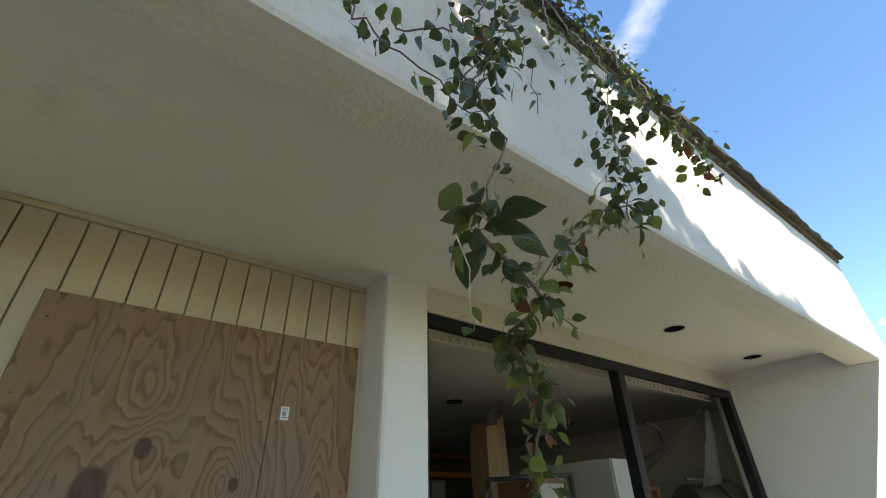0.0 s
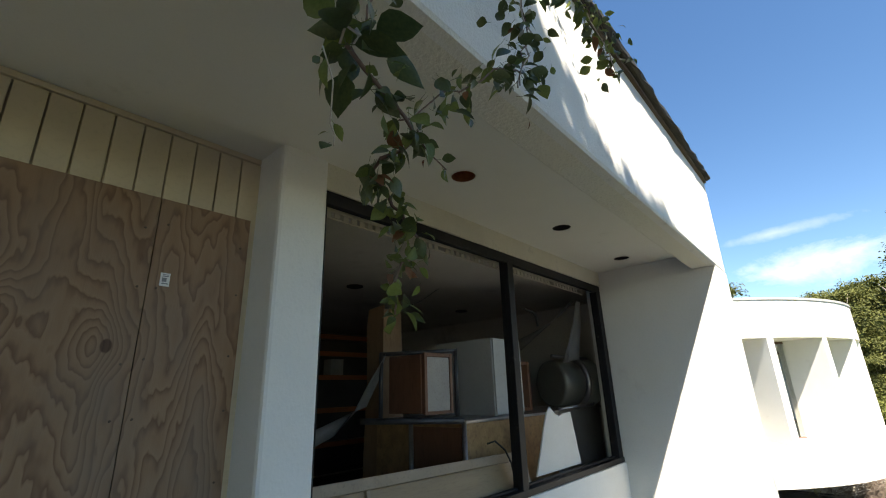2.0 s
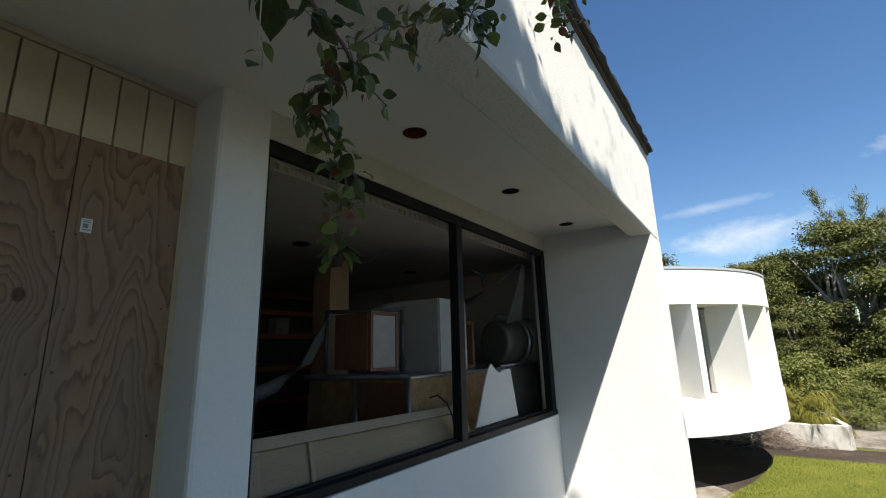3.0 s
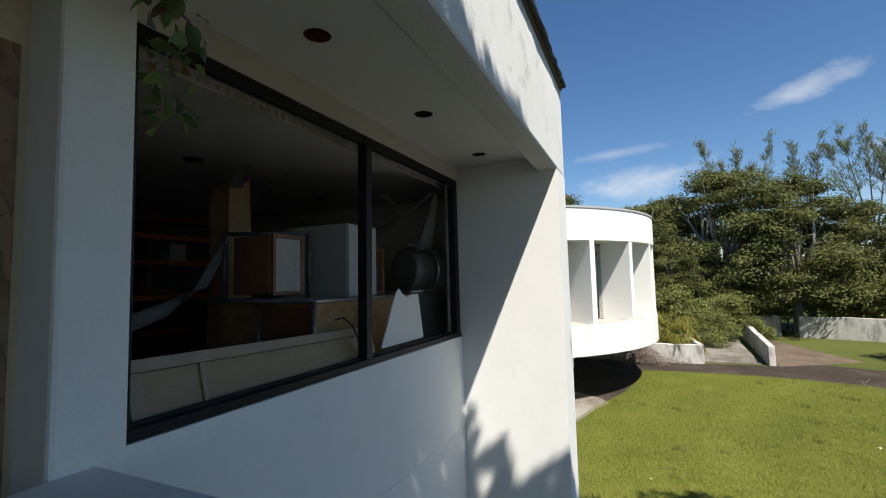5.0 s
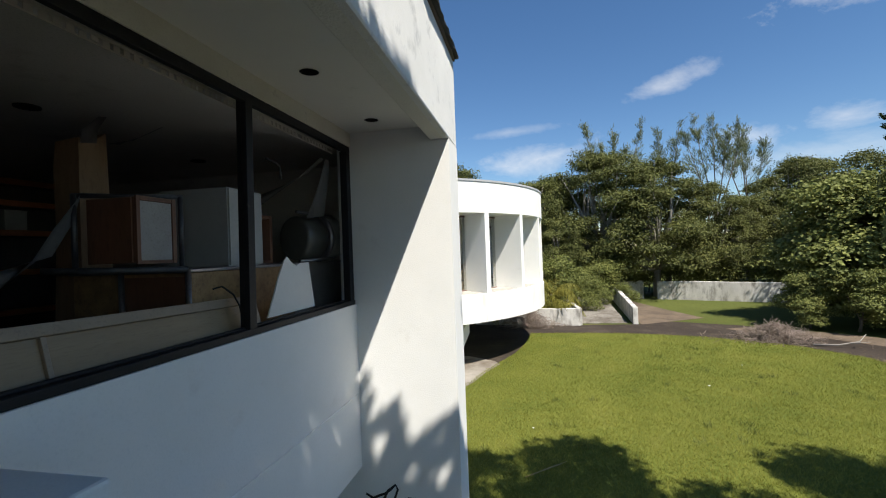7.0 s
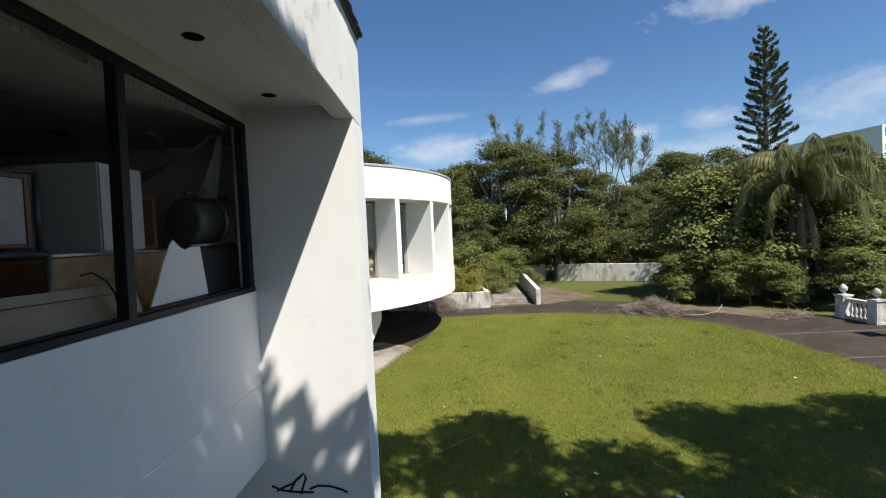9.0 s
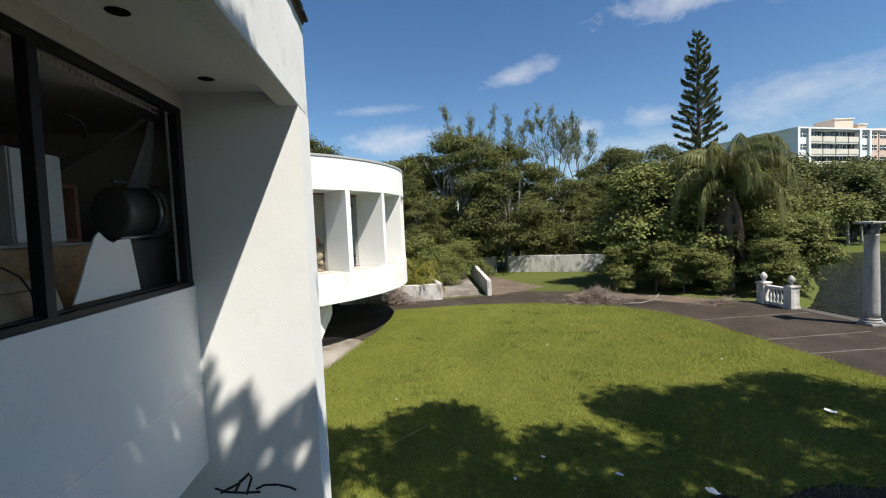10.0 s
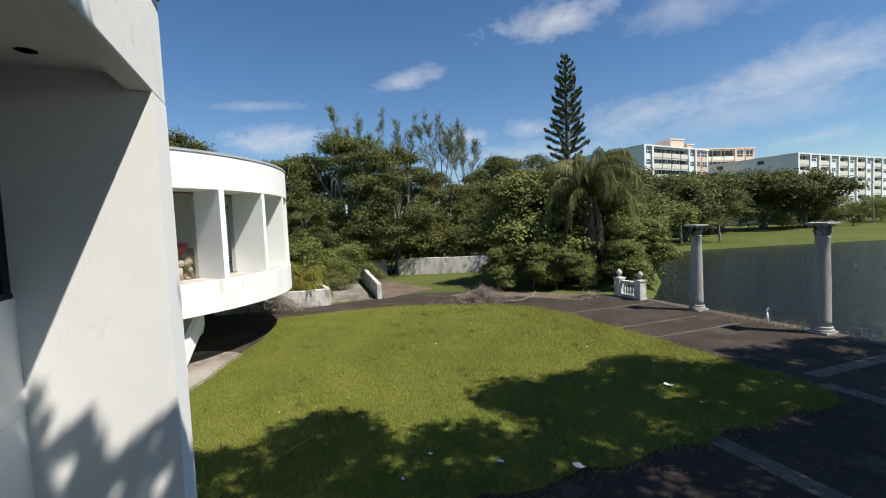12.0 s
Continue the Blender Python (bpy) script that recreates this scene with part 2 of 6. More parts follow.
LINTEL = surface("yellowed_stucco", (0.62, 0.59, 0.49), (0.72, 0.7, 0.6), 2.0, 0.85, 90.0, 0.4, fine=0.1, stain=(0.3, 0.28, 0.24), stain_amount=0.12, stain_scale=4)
BOARD = surface("cream_boards", (0.57, 0.49, 0.35), (0.64, 0.56, 0.41), 1.4, 0.6, 40.0, 0.1, fine=0.06, vary=0.04)
PLY = plywood_material()
EDGE = surface("ply_edge", (0.30, 0.18, 0.1), (0.42, 0.28, 0.16), 6, 0.7, 80, 0.2)
BLACK = surface("black_aluminium", (0.010, 0.010, 0.012), (0.02, 0.019, 0.021), 3, 0.55, 90, 0.1, fine=0.3, stain=(0.08, 0.075, 0.07), stain_amount=0.05, stain_scale=9, specular=0.25)
ROOFING = surface("black_roofing", (0.018, 0.018, 0.018), (0.04, 0.038, 0.035), 3, 0.75, 50, 0.6)
NAILER = surface("rotten_wood", (0.09, 0.06, 0.04), (0.16, 0.12, 0.085), 4, 0.85, 50, 0.5, stretch=(0.3, 1, 1))
ROOMWALL = surface("room_plaster", (0.56, 0.535, 0.49), (0.66, 0.635, 0.585), 0.8, 0.85, 70, 0.1, stain=(0.25, 0.22, 0.18), stain_amount=0.12)
CARPET = surface("dark_floor", (0.05, 0.045, 0.04), (0.09, 0.08, 0.07), 2, 0.95, 80, 0.4)
PANEL = surface("beige_laminate", (0.24, 0.165, 0.09), (0.31, 0.22, 0.125), 2.2, 0.5, 30, 0.1, fine=0.12, stretch=(0.4, 1, 3), stain=(0.36, 0.28, 0.17), stain_amount=0.12, stain_scale=2.5)
TRIM = surface("beige_trim", (0.27, 0.2, 0.135), (0.34, 0.26, 0.18), 3, 0.55, 50, 0.1)
TRACK = surface("dusty_track", (0.5, 0.47, 0.4), (0.6, 0.56, 0.49), 3, 0.7, 50, 0.1)
BURL = surface("burl_veneer", (0.22, 0.12, 0.055), (0.42, 0.26, 0.12), 7, 0.4, 26, 0.1, fine=0.4)
REDWOOD = surface("red_brown_wood", (0.13, 0.055, 0.03), (0.2, 0.09, 0.05), 4, 0.45, 40, 0.15, stretch=(1, 1, 0.2))
ORANGE = surface("orange_wood", (0.40, 0.13, 0.045), (0.48, 0.18, 0.06), 3, 0.5, 40, 0.1, stretch=(0.2, 1, 1))
WHITELAM = surface("white_laminate", (0.36, 0.37, 0.365), (0.44, 0.45, 0.44), 1.5, 0.35, 30, 0.03, fine=0.04)
GREYPANEL = surface("grey_panel", (0.3, 0.29, 0.28), (0.4, 0.385, 0.37), 3, 0.5, 60, 0.1, stain=(0.3, 0.29, 0.28), stain_amount=0.15, stain_scale=5)
STEEL = surface("dull_steel", (0.25, 0.25, 0.27), (0.38, 0.38, 0.4), 4, 0.35, 60, 0.1, metal=0.9, fine=0.3)
DARKSTEEL = surface("dark_tube", (0.05, 0.05, 0.055), (0.1, 0.1, 0.11), 4, 0.4, 60, 0.1, metal=0.4)
CLOTH = surface("grey_cloth", (0.26, 0.25, 0.24), (0.38, 0.37, 0.355), 3, 0.9, 150, 0.3, through=0.2)
GREENGREY = surface("grey_vinyl", (0.24, 0.25, 0.225), (0.31, 0.32, 0.295), 3, 0.32, 60, 0.1)
DARKVINYL = surface("dark_grey_vinyl", (0.085, 0.085, 0.075), (0.12, 0.12, 0.105), 3, 0.35, 60, 0.1)
POSTWOOD = surface("peeling_post", (0.22, 0.125, 0.07), (0.33, 0.21, 0.12), 3, 0.7, 30, 0.3, stretch=(1, 1, 0.25), stain=(0.15, 0.09, 0.05), stain_amount=0.2)
DRYWALL = surface("drywall", (0.72, 0.7, 0.66), (0.78, 0.76, 0.72), 2, 0.9, 100, 0.1)
COPPER = surface("copper_baffle", (0.25, 0.09, 0.04), (0.36, 0.15, 0.07), 5, 0.35, 60, 0.0, metal=0.6)
BLACKPAINT = surface("black_paint", (0.012, 0.012, 0.012), (0.02, 0.02, 0.02), 5, 0.6, 60, 0)
PAPER = surface("white_paper", (0.75, 0.76, 0.76), (0.8, 0.8, 0.8), 8, 0.7, 60, 0)
GREYINK = surface("grey_ink", (0.22, 0.24, 0.26), (0.25, 0.27, 0.29), 8, 0.7, 60, 0)
LAWN = surface("lawn_soil", (0.09, 0.115, 0.021), (0.16, 0.175, 0.036), 0.45, 0.95, 26, 0.8, fine=0.4, stain=(0.19, 0.18, 0.05), stain_amount=0.12, stain_scale=0.5, specular=0.1)
MEADOW = surface("rough_grass", (0.062, 0.078, 0.02), (0.105, 0.12, 0.032), 0.08, 0.95, 8, 0.6, fine=0.4, stain=(0.17, 0.14, 0.08), stain_amount=0.1, stain_scale=0.12, specular=0.1)
ASPHALT = surface("brown_asphalt", (0.030, 0.023, 0.018), (0.062, 0.049, 0.039), 0.5, 0.95, 16, 0.6, fine=0.45, stain=(0.10, 0.08, 0.06), stain_amount=0.3, stain_scale=0.9, specular=0.2)
DIRT = surface("leaf_litter", (0.085, 0.062, 0.042), (0.17, 0.125, 0.085), 1.0, 0.95, 14, 0.8, fine=0.4, stain=(0.09, 0.07, 0.05), stain_amount=0.2, stain_scale=1.5)
CONCRETE = surface("old_concrete", (0.36, 0.34, 0.30), (0.5, 0.48, 0.43), 0.9, 0.9, 30, 0.4, fine=0.25, stain=(0.2, 0.18, 0.15), stain_amount=0.2, stain_scale=1.2)
RAMP = surface("littered_concrete", (0.22, 0.20, 0.17), (0.33, 0.30, 0.26), 0.9, 0.9, 20, 0.5, fine=0.3, stain=(0.10, 0.07, 0.045), stain_amount=0.6, stain_scale=0.8)
LITTERED = surface("littered_concrete", (0.13, 0.115, 0.095), (0.3, 0.28, 0.24), 0.5, 0.95, 12, 0.5, fine=0.4, stain=(0.07, 0.05, 0.035), stain_amount=0.7, stain_scale=1.3)
# the dark stain colour also carries the dappled tree shade on the walls
OLDWALL = surface("stained_dappled_whitewash", (0.5, 0.48, 0.44), (0.7, 0.68, 0.64), 1.1, 0.9, 30, 0.4, fine=0.2, stain=(0.12, 0.105, 0.085), stain_amount=0.62, stain_scale=1.9, stretch=(1, 1, 0.45))
JOINT = surface("dusty_joint", (0.075, 0.064, 0.05), (0.15, 0.13, 0.105), 1.5, 0.95, 20, 0.5, fine=0.4, stain=(0.08, 0.07, 0.06), stain_amount=0.35, stain_scale=3)
SEAWALL = surface("mossy_concrete", (0.055, 0.05, 0.042), (0.1, 0.09, 0.075), 0.8, 0.95, 20, 0.5, fine=0.3, stain=(0.06, 0.055, 0.045), stain_amount=0.25, stain_scale=1)
BRICK = surface("paving_brick", (0.1, 0.083, 0.068), (0.16, 0.135, 0.112), 5, 0.9, 40, 0.5, fine=0.3, vary=0.25)
COLUMN = surface("grey_column", (0.28, 0.27, 0.255), (0.46, 0.45, 0.42), 2.6, 0.85, 40, 0.4, fine=0.25, stain=(0.10, 0.095, 0.09), stain_amount=0.55, stain_scale=2.6, stretch=(1, 1, 0.22))
WATER = water_material()
WATER.node_tree.nodes["Principled BSDF"].inputs["Specular IOR Level"].default_value = 0.13
GLASS = glass_material("clear_glass", (0.86, 0.87, 0.86))
BARK = surface("bark", (0.09, 0.075, 0.06), (0.17, 0.145, 0.12), 2, 0.95, 18, 0.9, fine=0.4, stretch=(1, 1, 0.3))
PALEBARK = surface("pale_bark", (0.24, 0.22, 0.19), (0.36, 0.33, 0.29), 2, 0.95, 18, 0.7, fine=0.3, stretch=(1, 1, 0.3))
TWIG = surface("dry_twig", (0.20, 0.155, 0.125), (0.30, 0.24, 0.2), 6, 0.9, 40, 0.3)
VINESTEM = surface("vine_stem", (0.11, 0.06, 0.05), (0.2, 0.14, 0.11), 14, 0.7, 90, 0.2)
DRYSTEM = surface("dry_vine_stem", (0.38, 0.33, 0.28), (0.52, 0.46, 0.4), 14, 0.8, 90, 0.2)
LEAFDARK = foliage("dark_vine_leaf", (0.034, 0.052, 0.018), (0.09, 0.118, 0.04), 12, 0.3, 0.32, 0.5)
LEAFLIGHT = foliage("light_vine_leaf", (0.09, 0.135, 0.025), (0.19, 0.22, 0.06), 12, 0.4, 0.48, 0.3)
LEAFDRY = foliage("brown_vine_leaf", (0.12, 0.05, 0.02), (0.2, 0.09, 0.04), 12, 0.3, 0.6, 0.3)
FIG = foliage("fig_leaves", (0.044, 0.057, 0.018), (0.165, 0.176, 0.053), 0.45, 0.22)
OAK = foliage("oak_leaves", (0.042, 0.055, 0.018), (0.145, 0.155, 0.047), 0.45, 0.22)
GRAPE = foliage("sea_grape_leaves", (0.06, 0.08, 0.022), (0.26, 0.28, 0.085), 0.5, 0.3)
CASUARINA = foliage("casuarina_needles", (0.11, 0.135, 0.07), (0.22, 0.25, 0.14), 0.5, 0.35)
PINE = foliage("pine_needles", (0.06, 0.08, 0.034), (0.15, 0.17, 0.075), 0.5, 0.2)
FROND = foliage("palm_leaflets", (0.09, 0.105, 0.035), (0.25, 0.255, 0.1), 0.6, 0.3)
ARECA = foliage("areca_leaflets", (0.12, 0.125, 0.022), (0.36, 0.33, 0.08), 0.6, 0.35)
DEADFROND = foliage("dead_frond", (0.14, 0.1, 0.075), (0.24, 0.19, 0.14), 0.6, 0.2)
GRASS = foliage("grass_blades", (0.108, 0.138, 0.02), (0.3, 0.3, 0.065), 0.5, 0.4, 0.6, 0.2)
LITTER = foliage("fallen_leaf", (0.05, 0.034, 0.02), (0.16, 0.11, 0.065), 0.8, 0.1, 0.7, 0.2)
RIMGRASS = foliage("rim_grass", (0.1, 0.1, 0.03), (0.3, 0.26, 0.12), 0.6, 0.3, 0.7, 0.2)
WEED = foliage("weed_blades", (0.08, 0.11, 0.025), (0.17, 0.185, 0.06), 0.5, 0.35, 0.6, 0.2)
STRAW = foliage("straw", (0.25, 0.2, 0.1), (0.4, 0.34, 0.2), 0.5, 0.3, 0.7, 0.2)
RED = surface("red_plastic", (0.42, 0.1, 0.065), (0.52, 0.15, 0.1), 3, 0.4, 40, 0.05)
RUBBLE = surface("pale_rubble_stone", (0.45, 0.38, 0.27), (0.62, 0.55, 0.43), 3, 0.85, 20, 0.6, vary=0.2)
APT = surface("apartment_white", (0.66, 0.7, 0.68), (0.74, 0.77, 0.75), 0.06, 0.8, 3, 0.1, fine=0.04)
APTPEACH = surface("apartment_peach", (0.58, 0.45, 0.36), (0.64, 0.5, 0.41), 0.06, 0.8, 3, 0.1, fine=0.04)
APTCREAM = surface("apartment_cream", (0.6, 0.57, 0.48), (0.66, 0.63, 0.54), 0.06, 0.8, 3, 0.1, fine=0.04)
DARKGLASS = surface("dark_window", (0.03, 0.035, 0.04), (0.06, 0.065, 0.07), 0.4, 0.12, 5, 0)
PINKFIN = surface("rust_frame", (0.16, 0.1, 0.085), (0.24, 0.16, 0.14), 3, 0.5, 40, 0.1)
GREYCAP = surface("roof_cap", (0.34, 0.35, 0.36), (0.44, 0.45, 0.46), 1, 0.6, 20, 0.2)

# ---- builders ----


def part(name, bm, material, parent=None, label=""):
    """Links a bmesh as one mesh object, under a thing or a part."""
    me = bpy.data.meshes.new(name)
    bm.normal_update()
    bm.to_mesh(me)
    bm.free()
    me.materials.append(material)
    return child(name, me, parent, label)


def child(name, me, parent=None, label=""):
    ob = new(name, me)
    if parent is not None:
        ob.parent = parent
        ob.matrix_parent_inverse = base_of(parent).inverted()
    if label:
        ob["label"] = label
    return ob


def base_of(ob):
    m = ob.matrix_basis
    return base_of(ob.parent) @ ob.matrix_parent_inverse @ m if ob.parent else m


def thing(name, at, label, category, group="", kind=""):
    ob = new(name)
    ob.matrix_basis = Matrix.Translation(at)
    ob.empty_display_size = 0.1
    return tagged(ob, label, category, group, kind)


def box(bm, x0, x1, y0, y1, z0, z1, bevel=0.0, turn=None):
    made = bmesh.ops.create_cube(bm, size=1.0)["verts"]
    bmesh.ops.transform(bm, verts=made, matrix=Matrix.LocRotScale(((x0 + x1) / 2, (y0 + y1) / 2, (z0 + z1) / 2), None, (abs(x1 - x0), abs(y1 - y0), abs(z1 - z0))))
    if turn is not None:
        bmesh.ops.transform(bm, verts=made, matrix=turn)
    if bevel:
        edges = list({e for v in made for e in v.link_edges})
        bmesh.ops.bevel(bm, geom=edges, offset=bevel, segments=2, profile=0.5, affect="EDGES")
    return bm


def boxes(*rows, bevel=0.0, turn=None):
    bm = bmesh.new()
    for r in rows:
        box(bm, *r, bevel=bevel, turn=turn)
    return bm


def tube(bm, pts, radii, sides=8):
    """A round limb through the points, with a radius at each."""
    pts = [Vector(p) for p in pts]
    rings = []
    for k, p in enumerate(pts):
        d = (pts[min(k + 1, len(pts) - 1)] - pts[max(k - 1, 0)]).normalized()
        a = d.orthogonal().normalized() if k == 0 else (rings[-1][1] - d * rings[-1][1].dot(d)).normalized()
        b = d.cross(a)
        r = radii[k] if isinstance(radii, (list, tuple)) else radii
        rings.append(([bm.verts.new(p + (a * math.cos(2 * math.pi * s / sides) + b * math.sin(2 * math.pi * s / sides)) * r) for s in range(sides)], a))
    for (r0, _), (r1, _) in zip(rings, rings[1:]):
        for s in range(sides):
            f = bm.faces.new((r0[s], r0[(s + 1) % sides], r1[(s + 1) % sides], r1[s]))
            f.smooth = True
    bm.faces.new(rings[0][0][::-1])
    bm.faces.new(rings[-1][0])
    return bm


def lathe(profile, sides=32, smooth=True):
    """A turned body from (radius, height) pairs."""
    bm = bmesh.new()
    rings = [[bm.verts.new((r * math.cos(2 * math.pi * s / sides), r * math.sin(2 * math.pi * s / sides), z)) for s in range(sides)] for r, z in profile]
    for a, b in zip(rings, rings[1:]):
        for s in range(sides):
            bm.faces.new((a[s], a[(s + 1) % sides], b[(s + 1) % sides], b[s])).smooth = smooth
    bm.faces.new(rings[0][::-1])
    bm.faces.new(rings[-1])
    return bm


def arc_wall(bm, c, r0, r1, a0, a1, z0, z1, steps=48):
    """A bent slab between two radii and two angles in degrees."""
    cols = []
    for k in range(steps + 1):
        a = radians(a0 + (a1 - a0) * k / steps)
        d = Vector((math.cos(a), math.sin(a), 0))
        o = Vector((c[0], c[1], 0))
        cols.append([bm.verts.new(o + d * r + Vector((0, 0, z))) for r, z in ((r0, z0), (r1, z0), (r1, z1), (r0, z1))])
    for p, q in zip(cols, cols[1:]):
        for k in range(4):
            bm.faces.new((p[k], q[k], q[(k + 1) % 4], p[(k + 1) % 4]))
    bm.faces.new(cols[0])
    bm.faces.new(cols[-1][::-1])
    return bm


def flat(name, outline, z, material, thick=0.05, label="", category="", kind="structure"):
    """A slab with the outline given, its top at z."""
    bm = bmesh.new()
    top = [bm.verts.new((x, y, z)) for x, y in outline]
    f = bm.faces.new(top)
    if f.calc_area() and f.normal.z < 0:
        f.normal_flip()
    ext = bmesh.ops.extrude_face_region(bm, geom=[f])
    bmesh.ops.translate(bm, verts=[v for v in ext["geom"] if isinstance(v, bmesh.types.BMVert)], vec=(0, 0, -thick))
    bmesh.ops.recalc_face_normals(bm, faces=bm.faces)
    return tagged(part(name, bm, material), label, category, kind=kind)


def mesh_of(name, verts, faces, material, smooth=False):
    me = bpy.data.meshes.new(name)
    me.from_pydata(verts.tolist(), [], faces.tolist())
    me.materials.append(material)
    if smooth:
        me.shade_smooth()
    return me


def unit(v):
    return v / np.maximum(np.linalg.norm(v, axis=1, keepdims=True), 1e-6)


def leaf_mesh(name, at, size, rng, material, aspect=0.55, along=None, spread=1.0, flatness=0.0, face=None):
    """Many small folded leaves, one at each place; along pulls their length that way."""
    n = len(at)
    u = rng.normal(size=(n, 3)) * spread
    if along is not None:
        u = u + along
    u = unit(u)
    w = rng.normal(size=(n, 3))
    w[:, 2] *= 1 - flatness
    v = unit(np.cross(u, w))
    nrm = np.cross(u, v)
    if face is not None:
        nrm = unit(face + rng.normal(size=(n, 3)) * 0.55)
        u = unit(np.cross(nrm, rng.normal(size=(n, 3))))
        v = np.cross(nrm, u)
    ln = (size * rng.uniform(0.65, 1.3, n))[:, None]
    fold = nrm * ln * 0.12
    verts = np.empty((n, 4, 3))
    verts[:, 0] = at - u * ln * 0.5
    verts[:, 1] = at + v * ln * aspect * 0.5 + fold
    verts[:, 2] = at + u * ln * 0.5
    verts[:, 3] = at - v * ln * aspect * 0.5 + fold
    idx = np.arange(4 * n).reshape(n, 4)
    return mesh_of(name, verts.reshape(-1, 3), idx, material)


def crown_points(blobs, clumps, leaves, rng, clump_size=0.5, flat_clump=0.45, faces=None, reach=4.0):
    """Places of leaves: clumps over and inside uneven blobs, leaves within each clump."""
    out = []
    vol = np.array([b[3] * b[4] * b[5] for b in blobs]) ** 0.67
    share = np.maximum((clumps * vol / vol.sum()).astype(int), 3)
    for (x, y, z, rx, ry, rz), k in zip(blobs, share):
        d = unit(rng.normal(size=(k, 3)))
        d[:, 2] = np.where(d[:, 2] < -0.45, -d[:, 2] * 0.6, d[:, 2])
        r = rng.uniform(0.5, 1.08, (k, 1)) ** 0.6
        c = np.array((x, y, z)) + d * r * np.array((rx, ry, rz))
        p = np.repeat(c, leaves, axis=0) + np.clip(rng.normal(size=(k * leaves, 3)), -reach, reach) * clump_size * np.array((0.5, 0.5, 0.5 * flat_clump))
        out.append(p)
        if faces is not None:
            faces.append(np.repeat(d, leaves, axis=0) * 0.5 + np.array((0, 0, 0.85)) + (p - np.repeat(c, leaves, axis=0)) * 0.6 / clump_size)
    return np.concatenate(out)


def limbs(bm, root, tops, radius, rng, sides=7, high=0.35):
    """A trunk that splits into limbs which reach the tops."""
    root = Vector(root)
    mean = sum((Vector(t) for t in tops), Vector()) / len(tops)
    fork = root.lerp(Vector((mean.x, mean.y, mean.z)), 0.35) if high < 0.5 else Vector((root.x, root.y, mean.z * high))
    tube(bm, [root - Vector((0, 0, 0.2)), root.lerp(fork, 0.5) + Vector((rng.normal() * 0.1, rng.normal() * 0.1, 0)), fork], [radius * 1.25, radius, radius * 0.85], sides)
    for t in tops:
        t = Vector(t)
        mid = fork.lerp(t, 0.5) + Vector((rng.normal() * 0.3, rng.normal() * 0.3, rng.uniform(0, 0.5)))
        tube(bm, [fork - Vector((0, 0, 0.15)), mid, t], [radius * 0.6, radius * 0.35, radius * 0.08], 6)
    return bm


def tree(name, at, blobs, leaf_mat, bark, rng, label, category="tree", clumps=260, leaves=70, size=0.22, clump=0.9, radius=0.22, group="", aspect=0.55, flatness=0.0):
    ob = thing(name, at, label, category, group)
    bl = [(at[0] + b[0], at[1] + b[1], at[2] + b[2], *b[3:]) for b in blobs]
    bm = bmesh.new()
    limbs(bm, at, [(b[0], b[1], b[2] + 0.3 * b[5]) for b in bl], radius, rng)
    part("trunk", bm, bark, ob)
    faces = []
    pts = crown_points(bl, clumps, leaves, rng, clump, faces=faces)
    child("crown", leaf_mesh("crown", pts, size, rng, leaf_mat, aspect, face=np.concatenate(faces)), ob)
    return ob


def frond_leaflets(curve, rng, length, count, droop, out_v, out_f, width=0.035):
    """Leaflets down both sides of a bent rib."""
    curve = np.array(curve)
    seg = np.linspace(0.12, 1.0, count)
    t = seg * (len(curve) - 1)
    k = np.minimum(t.astype(int), len(curve) - 2)
    p = curve[k] + (curve[k + 1] - curve[k]) * (t - k)[:, None]
    d = unit(curve[k + 1] - curve[k])
    side = unit(np.cross(d, np.array((0, 0, 1.0)) + 1e-3))
    for sgn in (-1, 1):
        ln = (length * (1 - 0.55 * np.abs(seg - 0.4)) * rng.uniform(0.8, 1.15, count))[:, None]
        w = unit(side * sgn * 0.8 + d * 0.6 + np.array((0, 0, -droop)) + rng.normal(size=(count, 3)) * 0.12)
        mid = p + w * ln * 0.5
        end = p + w * ln + np.array((0, 0, -1.0)) * ln * droop * 0.45
        b = d * width * 0.5
        base = sum(len(v) for v in out_v)
        vs = np.stack([p - b * 0.4, p + b * 0.4, mid + b, end, mid - b], axis=1)
        out_v.append(vs.reshape(-1, 3))
        out_f.append(np.arange(5 * count).reshape(count, 5) + base)


